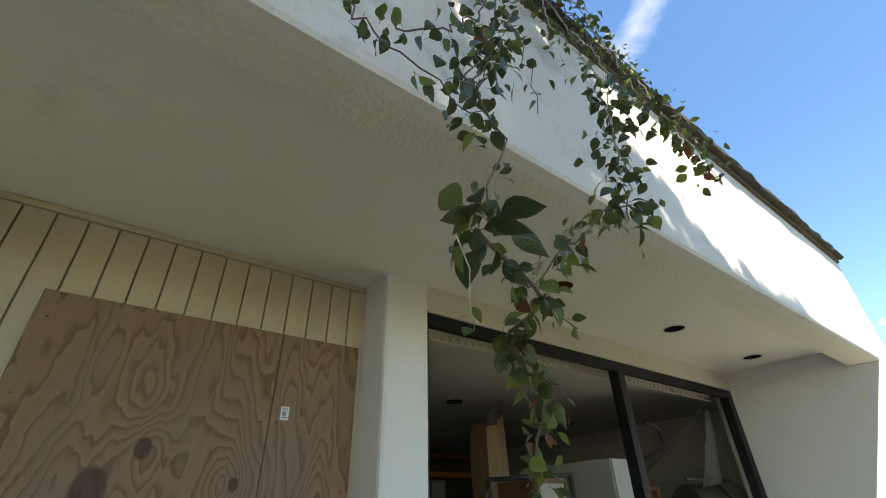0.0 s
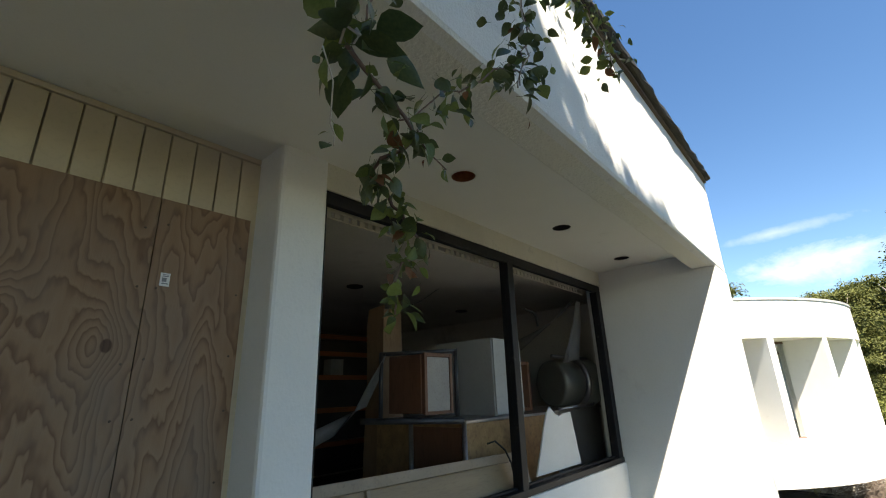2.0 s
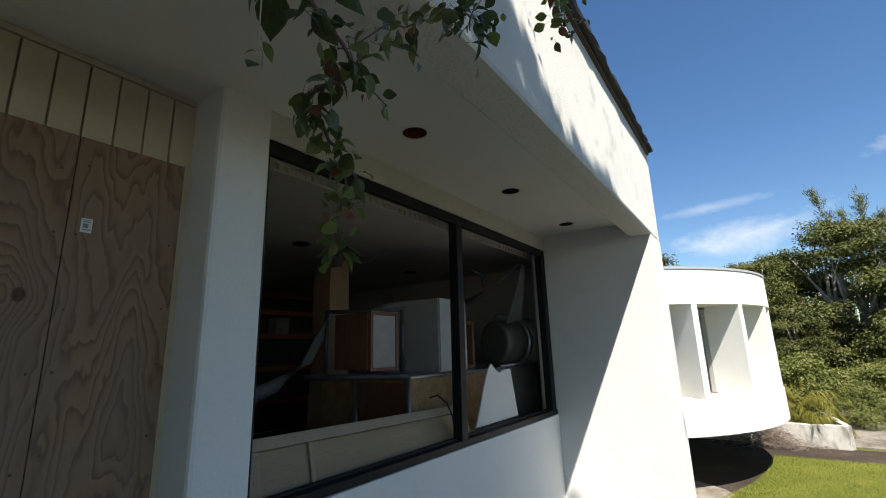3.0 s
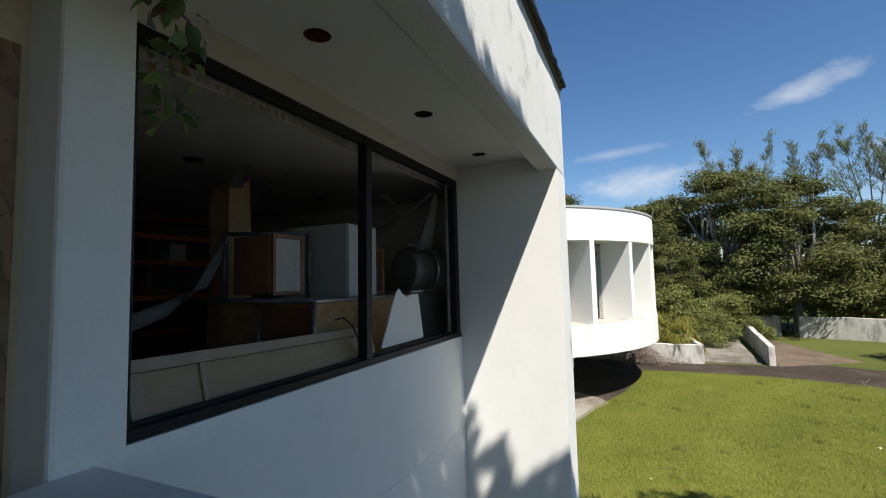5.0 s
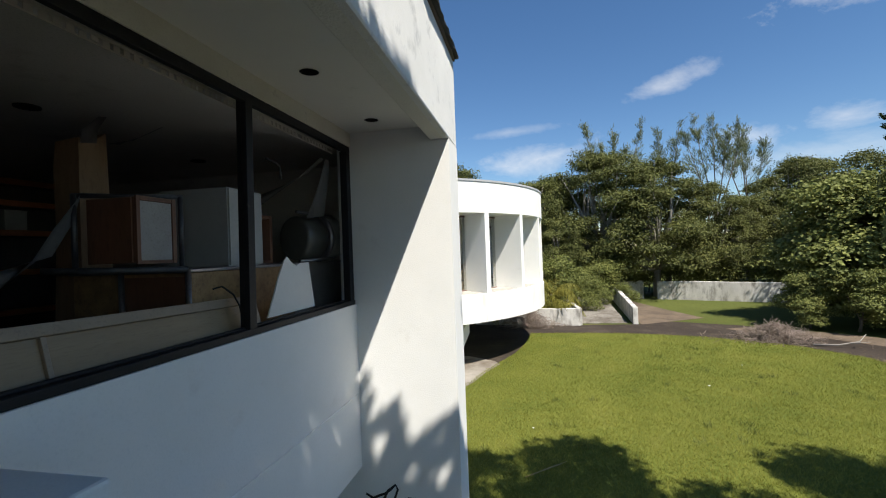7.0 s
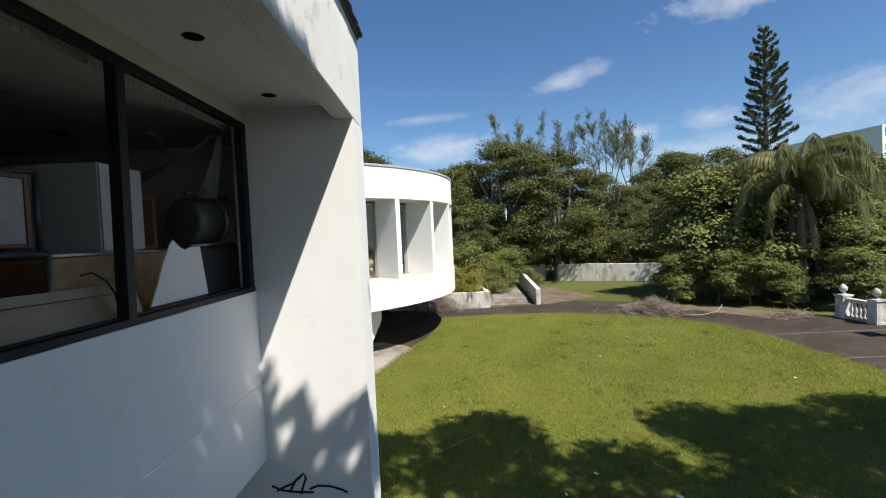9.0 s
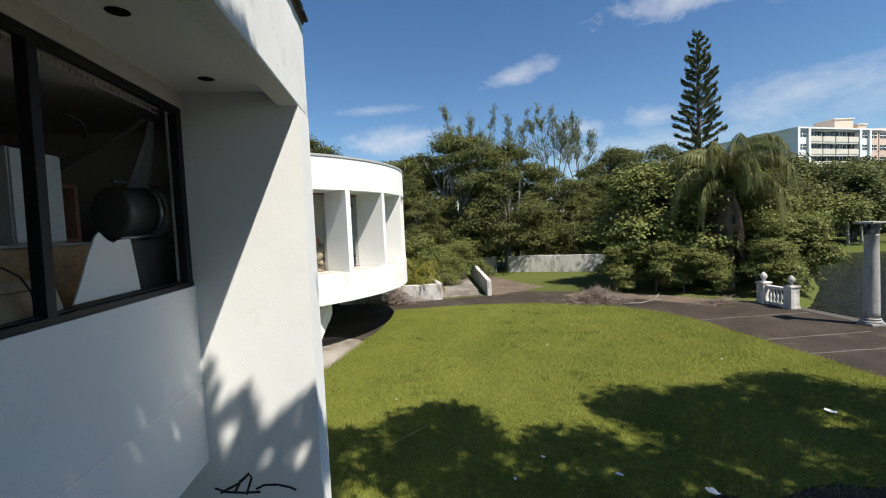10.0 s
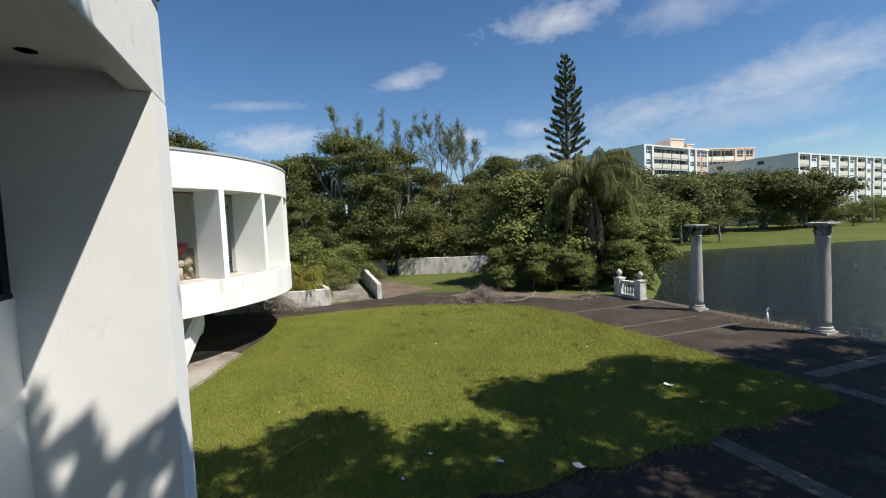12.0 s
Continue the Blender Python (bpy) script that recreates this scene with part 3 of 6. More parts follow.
def palm(name, at, height, rng, label, fronds=16, frond=3.0, droop=0.9, rise=0.9, mat=None, dead=0, trunk_r=0.16, leaflets=60, group="", leaf_len=0.6):
    ob = thing(name, at, label, "palm tree", group)
    at = Vector(at)
    top = at + Vector((0.1, 0.1, height))
    bm = bmesh.new()
    n = 14
    tube(bm, [at.lerp(top, k / n) - Vector((0, 0, 0.15 if k == 0 else 0)) for k in range(n + 1)], [trunk_r * (1.25 - 0.35 * k / n) * (1.0 + 0.06 * (k % 2)) for k in range(n + 1)], 10)
    part("trunk", bm, PALEBARK, ob)
    for kind, count, m in (("frond", fronds, mat or FROND), ("dead_frond", dead, DEADFROND)):
        for k in range(count):
            a = 2 * math.pi * (k * 0.382 + rng.uniform(-0.03, 0.03))
            up = rng.uniform(0.2, 1.0) * rise if kind == "frond" else -0.9
            ln = frond * rng.uniform(0.8, 1.1) * (1.0 if kind == "frond" else 0.75)
            pts, p, ang = [], Vector(top), up
            for s in range(9):
                pts.append(tuple(p))
                st = ln / 8
                p = p + Vector((math.cos(a) * math.cos(ang), math.sin(a) * math.cos(ang), math.sin(ang))) * st
                ang = max(ang - droop * (0.12 + 0.05 * s), -1.45)
            vs, fs = [], []
            frond_leaflets(pts, rng, leaf_len, leaflets, 0.5 + 0.4 * droop, vs, fs)
            bm = bmesh.new()
            tube(bm, pts, [0.025 - 0.0024 * s for s in range(9)], 5)
            rib = part("rib", bm, m)
            fr = child(kind, mesh_of(kind, np.concatenate(vs), np.concatenate(fs), m), ob)
            rib.parent = fr
            rib.matrix_parent_inverse = base_of(fr).inverted()
    return ob

# ---- grounds ----
G = -0.3
rng = np.random.default_rng(7)


def shore_x(y):
    return np.interp(-y, [17.9, 21, 26, 35, 48, 61, 78, 110, 150, 220], [19.6, 21.5, 26, 36, 44.7, 42.3, 37.2, 24, -10, -160])


def ground_mesh():
    xs = np.concatenate([-np.geomspace(1500, 45, 14), np.linspace(-40, 60, 126), np.geomspace(66, 1500, 16)])
    ys = np.concatenate([-np.geomspace(1500, 135, 12), np.linspace(-130, -18.6, 112), [-18.05, -17.95], np.linspace(-17.4, 40, 60), np.geomspace(48, 1500, 14)])
    X, Y = np.meshgrid(xs, ys)
    d = np.minimum(-18.0 - Y, (shore_x(np.clip(Y, -220, -17.9)) - X) * 0.8)
    d = np.minimum(d, Y + 215)
    Z = G - 1.6 * np.clip(d / 2.2, 0, 1) ** 0.8 + np.clip((-d - 1) / 40, 0, 1) * 0.6 * (Y < -30)
    v = np.stack([X, Y, Z], axis=-1).reshape(-1, 3)
    ny, nx = X.shape
    i = np.arange(ny * nx).reshape(ny, nx)
    f = np.stack([i[:-1, :-1], i[:-1, 1:], i[1:, 1:], i[1:, :-1]], axis=-1).reshape(-1, 4)
    return mesh_of("ground", v, f, MEADOW, True)


tagged(child("ground", ground_mesh()), "rough green grass ground round the lake", "ground", kind="structure")
bm = bmesh.new()
bm.faces.new([bm.verts.new(p) for p in ((-700, -500, -0.78), (140, -500, -0.78), (140, -17.97, -0.78), (-700, -17.97, -0.78))])
tagged(part("water", bm, WATER), "dark rippled lake water beyond the terrace", "lake", kind="structure")
tagged(part("seawall", boxes((-60, 19.4, -18.1, -17.55, -2.0, G + 0.022), bevel=0.02), SEAWALL), "low weathered concrete edge along the lake", "seawall", kind="structure")

wob = [0.05 * math.sin(1.7 * k) + 0.04 * math.sin(3.1 * k + 1) for k in range(60)]
edge = [(6.35 + 2.6 * wob[k], 3.2 - 0.5 * k) for k in range(31)]
edge += [(6.9 + 0.6 * k, -12.3 + wob[k + 20]) for k in range(17)]
edge += [(16.9 + 7.5 * math.sin(radians(a)) ** 0.9, -2.6 - 9.7 * math.cos(radians(a)) + wob[a % 50] * 2) for a in range(6, 91, 6)]
edge += [(24.35, -1.2), (24.3, 0.6), (21.3, 0.9), (19.6, 1.25), (18.4, 1.65), (17.7, 1.9), (16.4, 2.35), (15.3, 2.6), (14.2, 3.1), (12.0, 3.4), (9, 3.4)]
flat("lawn", edge, G + 0.03, LAWN, 0.08, "mown green lawn with yellowish patches", "lawn")


def inside(px, py, poly):
    res = np.zeros(len(px), bool)
    for (x0, y0), (x1, y1) in zip(poly, poly[1:] + poly[:1]):
        hit = ((y0 > py) != (y1 > py)) & (px < (x1 - x0) * (py - y0) / ((y1 - y0) or 1e-9) + x0)
        res ^= hit
    return res


def blades(name, px, py, z, height, width, material, lean=0.5):
    n = len(px)
    a = rng.uniform(0, 2 * math.pi, n)
    h = height * rng.uniform(0.5, 1.3, n)
    dx, dy = np.cos(a) * width, np.sin(a) * width
    lx, ly = rng.normal(size=n) * lean * h, rng.normal(size=n) * lean * h
    v = np.stack([np.stack([px - dx, py - dy, np.full(n, z)], 1), np.stack([px + dx, py + dy, np.full(n, z)], 1), np.stack([px + lx, py + ly, z + h], 1)], axis=1)
    return mesh_of(name, v.reshape(-1, 3), np.arange(3 * n).reshape(n, 3), material)


qx, qy = rng.uniform(6.2, 24.5, 400000), rng.uniform(-12.5, 3.4, 400000)
keep = inside(qx, qy, edge) & (rng.uniform(0, 1, len(qx)) < np.clip(1.25 - (qx - 6) / 22, 0.35, 1))
qx, qy = qx[keep], qy[keep]
tagged(child("grass", blades("grass", qx, qy, G + 0.025, 0.06, 0.007, GRASS, 0.8)), "short green grass blades over the lawn", "grass", kind="stuff")
wx, wy = [], []
for k in range(70):
    cx, cy = rng.uniform(6.6, 24), rng.uniform(-12, 2.5)
    n = rng.integers(14, 40)
    wx.append(cx + rng.normal(size=n) * 0.09)
    wy.append(cy + rng.normal(size=n) * 0.09)
wx, wy = np.concatenate(wx), np.concatenate(wy)
keep = inside(wx, wy, edge)
tagged(child("weeds", blades("weeds", wx[keep], wy[keep], G + 0.02, 0.15, 0.008, WEED, 0.45)), "taller weed tufts standing in the lawn", "weeds", kind="stuff")
ex, ey = [], []
for (x0, y0), (x1, y1) in zip(edge[:64], edge[1:65]):
    n = int(230 * math.hypot(x1 - x0, y1 - y0))
    s = rng.uniform(0, 1, n)
    ex.append(x0 + (x1 - x0) * s + rng.normal(size=n) * 0.14)
    ey.append(y0 + (y1 - y0) * s + rng.normal(size=n) * 0.14)
tagged(child("edge_grass", blades("edge_grass", np.concatenate(ex), np.concatenate(ey), G, 0.07, 0.006, RIMGRASS, 0.9)), "thin dry grass straggling over the lawn edge", "grass", kind="stuff")

flat("terrace", [(-60, -17.6), (20.2, -17.6), (21.5, -16.4), (24, -14.2), (26.9, -10.5), (28.2, -7.5), (27.3, -5.2), (27.0, -2), (27.3, 6), (27.3, 30), (-60, 30)], G + 0.006, ASPHALT, 0.1, "dark brown worn asphalt terrace round the lawn", "terrace")
flat("dirt_patch", [(27.2, -5.6), (28.8, -8.4), (29.5, -9.6), (33, -8.6), (38, -7.4), (40.5, -6.3), (34, -5.5)], G + 0.012, DIRT, 0.05, "brown leaf litter and bare soil", "soil")
flat("litter_strip", [(24.4, -10.5), (23.3, -12.6), (20, -15.0), (21.4, -16.3), (24, -14.4), (26.5, -11.2), (25.8, -9.4)], G + 0.013, DIRT, 0.05, "fallen leaves swept against the bushes", "soil")
flat("concrete_pad", [(13.2, 3.4), (14.2, 2.85), (15.3, 2.45), (16.4, 2.2), (17.7, 1.75), (18.2, 2.0), (19.0, 3.2), (19.0, 12), (13, 12)], G + 0.04, RAMP, 0.1, "pale concrete apron under the round building", "pavement")
ramp = bmesh.new()
box(ramp, 27.6, 36.5, -4.9, -2.2, -0.06, 0.06, turn=Matrix.Translation((0, 0, G - 0.02)) @ Matrix.Translation((27.6, 0, 0)) @ Matrix.Rotation(radians(-3.5), 4, "Y") @ Matrix.Translation((-27.6, 0, 0)))
# the dark stain paints both the leaf litter and the shade lying on the ramp
tagged(part("ramp", ramp, LITTERED), "concrete ramp with leaf litter and painted shade between low walls", "ramp", kind="structure")

lx = np.concatenate([rng.uniform(2, 9, 1300), rng.normal(6.3, 0.3, 1500), rng.uniform(19.5, 31, 2600), rng.uniform(9, 20, 200)])
ly = np.concatenate([rng.uniform(-17.4, -2, 1300), rng.uniform(-12.4, 2.5, 1500), rng.uniform(-15.5, -2, 2600), rng.uniform(-17.4, -12.5, 200)])
lz = np.full(len(lx), G + 0.03)
tagged(child("fallen_leaves", leaf_mesh("fallen_leaves", np.stack([lx, ly, lz], 1), 0.05, rng, LITTER, 0.6, face=np.tile((0.0, 0.0, 2.2), (len(lx), 1)))), "dry brown leaves strewn over terrace and lawn rim", "leaf litter", kind="stuff")

# joints in the asphalt, filled with pale soil
for x0, x1, y0, y1 in ((12.45, 12.62, -17.5, -12.3), (17.55, 17.7, -17.5, -12.4), (14.2, 14.28, -16.6, -12.5)):
    n = 9
    out = [(x0 + (x1 - x0) * k / n * (x1 - x0 > 1) + rng.normal() * 0.02, y0 + (y1 - y0) * k / n * (y1 - y0 > 1) + rng.normal() * 0.02) for k in range(n + 1)]
    wide = (0.0, 0.09) if x1 - x0 > 1 else (0.09, 0.0)
    flat("joint", out + [(x + wide[0] * (1 + 0.4 * math.sin(5 * x + 3 * y)), y + wide[1] * (1 + 0.4 * math.sin(5 * x))) for x, y in reversed(out)], G + 0.011, JOINT, 0.03, "pale cracked joint in the asphalt", "joint")


def wall_run(name, p, q, h0, h1, thick, label, steps=10):
    """A low free-standing wall with an uneven top."""
    p, q = Vector((*p, 0)), Vector((*q, 0))
    side = (q - p).normalized().cross(Vector((0, 0, 1))) * thick / 2
    bm = bmesh.new()
    cols = []
    for k in range(steps + 1):
        c = p.lerp(q, k / steps)
        h = h0 + (h1 - h0) * k / steps + rng.normal() * 0.02
        cols.append([bm.verts.new((c.x + s * side.x, c.y + s * side.y, z)) for s, z in ((-1, G - 0.2), (1, G - 0.2), (1, G + h), (-1, G + h))])
    for a, b in zip(cols, cols[1:]):
        for k in range(4):
            bm.faces.new((a[k], b[k], b[(k + 1) % 4], a[(k + 1) % 4]))
    bm.faces.new(cols[0]), bm.faces.new(cols[-1][::-1])
    bmesh.ops.recalc_face_normals(bm, faces=bm.faces)
    bmesh.ops.bevel(bm, geom=[e for e in bm.edges if len(e.link_faces) == 2 and e.calc_face_angle(0) > 0.8], offset=0.02, segments=1, affect="EDGES")
    return tagged(part(name, bm, OLDWALL), label, "wall", kind="structure")


wall_run("garden_wall_1", (27.35, 4.0), (27.0, -2.2), 0.95, 1.0, 0.3, "stained low white garden wall by the ramp")
wall_run("garden_wall_2", (27.3, -5.3), (40.5, -6.2), 1.0, 1.25, 0.28, "stained low white wall beside the ramp")
wall_run("garden_wall_3", (39.8, -9.6), (36.4, -17.6), 1.5, 1.45, 0.25, "weathered white boundary wall with tree shade painted in")
wall_run("garden_wall_4", (41.3, -6.0), (40.2, -8.6), 1.45, 1.5, 0.25, "weathered white boundary wall with tree shade painted in")
wall_run("garden_wall_5", (27.0, -2.2), (31.0, -1.6), 1.0, 1.1, 0.25, "stained low white wall beside the ramp")

# ---- balustrade and columns at the water ----


def classical_column(x, y):
    ob = thing("column", (x, y, G), "grey weathered classical column with a leafy capital", "column", "columns by the lake")
    at = Matrix.Translation((x, y, G))
    for nm, bm, m in (
        ("plinth", boxes((-0.33, 0.33, -0.33, 0.33, 0, 0.1), bevel=0.015), COLUMN),
        ("base", lathe([(0.33, 0.1), (0.34, 0.13), (0.33, 0.17), (0.28, 0.19), (0.28, 0.21), (0.30, 0.23), (0.295, 0.26), (0.255, 0.28)]), COLUMN),
        ("shaft", lathe([(0.255, 0.28), (0.25, 0.5), (0.246, 1.3), (0.236, 2.1), (0.222, 2.8), (0.212, 3.38), (0.225, 3.4), (0.225, 3.43), (0.21, 3.45)], 40), COLUMN),
        ("bell", lathe([(0.205, 3.45), (0.205, 3.6), (0.23, 3.75), (0.29, 3.86)]), COLUMN),
        ("abacus", boxes((-0.36, 0.36, -0.36, 0.36, 3.86, 3.93), bevel=0.012), COLUMN),
    ):
        bmesh.ops.transform(bm, verts=bm.verts, matrix=at)
        part(nm, bm, m, ob)
    leaf = bmesh.new()
    w = [(0.0, 0.0, 0.075), (0.03, 0.1, 0.07), (0.05, 0.17, 0.055), (0.1, 0.2, 0.035), (0.12, 0.17, 0.02)]
    rows = [[leaf.verts.new((o, s * hw, z)) for s in (-1, 0, 1)] for o, z, hw in w]
    for a, b in zip(rows, rows[1:]):
        for k in range(2):
            leaf.faces.new((a[k], a[k + 1], b[k + 1], b[k]))
    me = bpy.data.meshes.new("acanthus_leaf")
    ext = bmesh.ops.solidify(leaf, geom=leaf.faces[:], thickness=0.015)
    leaf.to_mesh(me)
    leaf.free()
    me.materials.append(COLUMN)
    for tier in range(2):
        for k in range(8):
            lf = child("acanthus_leaf", me, ob)
            lf.matrix_basis = at @ pose(0, 0, 3.46 + 0.18 * tier, 0, 0, 45 * k + 22.5 * tier) @ pose(0.205 + 0.01 * tier, 0, 0)
    return ob


classical_column(15.1, -17.6)
classical_column(10.15, -17.72)
classical_column(5.0, -17.75)

bal = thing("balustrade", (19.3, -17.55, G), "stained white stone balustrade between two posts with finials", "balustrade")
for x in (20.05, 18.5):
    post = part("post", boxes((x - 0.21, x + 0.21, -17.76, -17.34, G, G + 0.98), (x - 0.25, x + 0.25, -17.8, -17.3, G + 0.98, G + 1.06), (x - 0.24, x + 0.24, -17.79, -17.31, G, G + 0.12), bevel=0.012), OLDWALL, bal)
    fin = lathe([(0.1, 0), (0.1, 0.03), (0.05, 0.06), (0.06, 0.1), (0.14, 0.18), (0.155, 0.26), (0.13, 0.35), (0.06, 0.43), (0.02, 0.47)], 20)
    bmesh.ops.translate(fin, verts=fin.verts, vec=(x, -17.55, G + 1.06))
    part("finial", fin, OLDWALL, post, "weathered pine-cone finial")
part("rail", boxes((18.71, 19.84, -17.66, -17.44, G + 0.8, G + 0.92), bevel=0.012), OLDWALL, bal)
part("lower_rail", boxes((18.71, 19.84, -17.65, -17.45, G + 0.0, G + 0.14), bevel=0.012), OLDWALL, bal)
for k in range(5):
    b = lathe([(0.06, 0.14), (0.06, 0.18), (0.035, 0.22), (0.07, 0.36), (0.075, 0.44), (0.035, 0.62), (0.03, 0.7), (0.06, 0.76), (0.06, 0.8)], 12)
    bmesh.ops.translate(b, verts=b.verts, vec=(18.87 + 0.2 * k, -17.55, G))
    part("baluster", b, OLDWALL, bal)

# ---- apartment blocks across the lake ----


def apartment(name, p, q, height, depth, storeys, bays, wall, accent, label, side_windows=True):
    """A slab block from p to q along its front; bays: b balconies, w windows, p windows in peach; depth goes to the far side."""
    p, q = Vector((*p, 0)), Vector((*q, 0))
    ln = (q - p).length
    u = (q - p).normalized()
    ob = thing(name, (*p.xy, G), label, "apartment building")
    inv = Matrix(((u.x, -u.y, 0, p.x), (u.y, u.x, 0, p.y), (0, 0, 1, G), (0, 0, 0, 1)))
    # local x along the front, local y away from the viewer on the left of u
    sgn = 1 if (inv @ Vector((ln / 2, 1, 0)) - Vector((0, 0, 0))).length > (inv @ Vector((ln / 2, -1, 0))).length else -1
    fl = height / storeys

    def put(nm, rows, m, par=ob, bevel=0.0):
        bm = boxes(*[(a, b, sgn * c, sgn * d, e, f) for a, b, c, d, e, f in rows], bevel=bevel)
        bmesh.ops.transform(bm, verts=bm.verts, matrix=inv)
        bmesh.ops.recalc_face_normals(bm, faces=bm.faces)
        return part(nm, bm, m, par)

    put("wall", [(0.02, ln - 0.02, 1.2, depth, 0, height), (0, 0.4, 0, 1.3, 0, height), (ln - 0.4, ln, 0, 1.3, 0, height)], wall)
    put("roof", [(-0.3, ln + 0.3, -0.3, depth + 0.3, height, height + 0.35)], wall)
    widths = {"b": 1.25, "w": 1.0, "p": 1.0}
    bw = ln / sum(widths[k] for k in bays)
    x0, before = 0.0, ""
    for kind in bays:
        x1 = x0 + widths[kind] * bw
        if kind != before or kind == "w":
            put("pier", [(x0 - 0.35, x0 + 0.35, -0.3, 1.3, 0, height)], wall)
        if kind != "b":
            put("bay_wall", [(x0 + 0.35, x1 - 0.002, 0.1, 1.25, 0, height)], wall if kind == "w" else APTPEACH)
        mid = (x0 + x1) / 2
        for s in range(storeys):
            z = s * fl
            if kind == "b":
                put("balcony", [(x0 + 0.35, x1, -0.1, 0.1, z, z + 1.2), (x0 + 0.35, x1, 0.1, 1.3, z - 0.1, z + 0.12)], accent)
                for a, b in ((x0 + 0.5, mid - 0.1), (mid + 0.1, x1 - 0.2)):
                    w = put("window", [(a, b, 0.9, 1.22, z + 1.2, z + fl - 0.35)], DARKGLASS)
                    put("window_frame", [((a + b) / 2 - 0.05, (a + b) / 2 + 0.05, 0.85, 0.9, z + 1.2, z + fl - 0.35)], wall, w)
                put("lintel", [(x0 + 0.35, x1, 0.0, 1.2, z + fl - 0.36, z + fl - 0.1)], wall)
            else:
                for a, b in ((mid - 1.05, mid - 0.12), (mid + 0.12, mid + 1.05)):
                    w = put("window", [(a, b, 0.05, 0.2, z + 1.0, z + fl - 0.55)], DARKGLASS)
                    put("window_frame", [(a, b, 0.0, 0.05, z + 1.55, z + 1.65)], wall, w)
        x0, before = x1, kind
    if side_windows:
        for s in range(storeys):
            for yy in (0.25, 0.6):
                w = put("side_window", [(-0.02, 0.1, depth * yy, depth * yy + 1.6, s * fl + 1.1, s * fl + fl - 0.5)], DARKGLASS)
    return ob


apartment("apartment_building", (88.8, -86.4), (94.6, -115.2), 22.0, 34, 8, "wbbbbwpp", APT, APTCREAM, "pale seven-storey apartment block with cream balconies")
apartment("apartment_building", (101.2, -119.5), (97.5, -138.2), 23.5, 14, 7, "bbbpp", APTPEACH, APTCREAM, "peach seven-storey apartment block with dark balconies")
apartment("apartment_building", (73.2, -118.7), (80.5, -178.0), 17.6, 30, 7, "bwbwbwbwbwbw", APT, APTCREAM, "long white six-storey apartment block with cream balconies")
apartment("apartment_building", (92.0, -127.0), (95.0, -150.0), 18.0, 12, 6, "wwww", APT, APT, "plain white lower apartment wing")
pent = thing("rooftop_tower", (103, -110, G + 22), "peach rooftop lift tower on the apartment block", "tower")
part("tower_wall", boxes((101, 106.5, -113.4, -108.2, G + 22.2, G + 26.3), (101.5, 105, -117.6, -115.2, G + 22.2, G + 25.0), bevel=0.1), APTPEACH, pent)
part("tower_cap", boxes((100.8, 106.7, -113.6, -108.0, G + 26.3, G + 26.6), (101.3, 105.2, -117.8, -115.0, G + 25.0, G + 25.25)), APTCREAM, pent)

# ---- the near house ----
FRONT, BACK, TOP = 2.46, 2.66, 5.865


def skew(bm, amount=0.012, x0=5.43):
    """The eaves run slightly out of line with the window wall."""
    for v in bm.verts:
        v.co.y += amount * (v.co.x - x0)
    return bm


tagged(part("wall_window", boxes((1.3, 5.44, FRONT, BACK, 2.518, 3.655), (1.3, 5.44, FRONT, BACK, 1.56, 2.506), (1.3, 5.44, FRONT + 0.012, BACK, 2.4, 2.6), bevel=0.006), STUCCO), "white stucco wall below the broken window", "wall", kind="structure")
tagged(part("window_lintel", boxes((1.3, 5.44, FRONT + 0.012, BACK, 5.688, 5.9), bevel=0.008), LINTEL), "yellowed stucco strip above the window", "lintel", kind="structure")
tagged(part("pier", boxes((1.06, 1.362, FRONT - 0.004, 2.98, 1.56, 5.9), bevel=0.022), STUCCO), "white stucco pier between boarded door and window", "pier", kind="structure")
fin_bm = boxes((5.43, 5.975, 1.17, BACK, G - 0.2, 5.688), (5.432, 5.973, 1.26, BACK, 5.687, 6.95), (5.43, 5.975, BACK, 9.0, G - 0.2, 2.84), (5.432, 5.973, BACK, 9.0, 5.865, 6.95))
tagged(part("fin_wall", fin_bm, STUCCO), "white stucco fin wall standing out beside the window", "wall", kind="structure")
tagged(part("fin_wall_far", boxes((-1.95, -1.4, 1.1, 2.74, 2.8, 5.86), bevel=0.012), STUCCO), "white stucco fin wall beyond the boarded doorway", "wall", kind="structure")


def prism(section, x0, x1, steps=1, jitter=0.0):
    bm = bmesh.new()
    cols = [[bm.verts.new((x0 + (x1 - x0) * k / steps, y + jitter * rng.normal(), z + jitter * rng.normal())) for y, z in section] for k in range(steps + 1)]
    n = len(section)
    for a, b in zip(cols, cols[1:]):
        for k in range(n):
            bm.faces.new((a[k], b[k], b[(k + 1) % n], a[(k + 1) % n]))
    bm.faces.new(cols[0]), bm.faces.new(cols[-1][::-1])
    bmesh.ops.recalc_face_normals(bm, faces=bm.faces)
    return bm


tagged(part("fascia", skew(prism([(1.168, 5.71), (1.178, 5.692), (1.24, 5.692), (1.24, 6.86), (1.168, 6.86)], -5, 5.975)), FASCIA), "white stucco fascia with peeling grey patches", "fascia", kind="structure")
tagged(part("eaves_beam", skew(prism([(1.24, 5.693), (1.40, 5.693), (1.46, 5.76), (1.50, 5.87), (1.50, 6.2), (1.24, 6.2)], -5, 5.43)), BEAM), "rough stucco underside of the eaves beam", "beam", kind="structure")
LIGHTS = [(2.11, 1.99), (3.53, 2.0), (4.97, 1.997)]


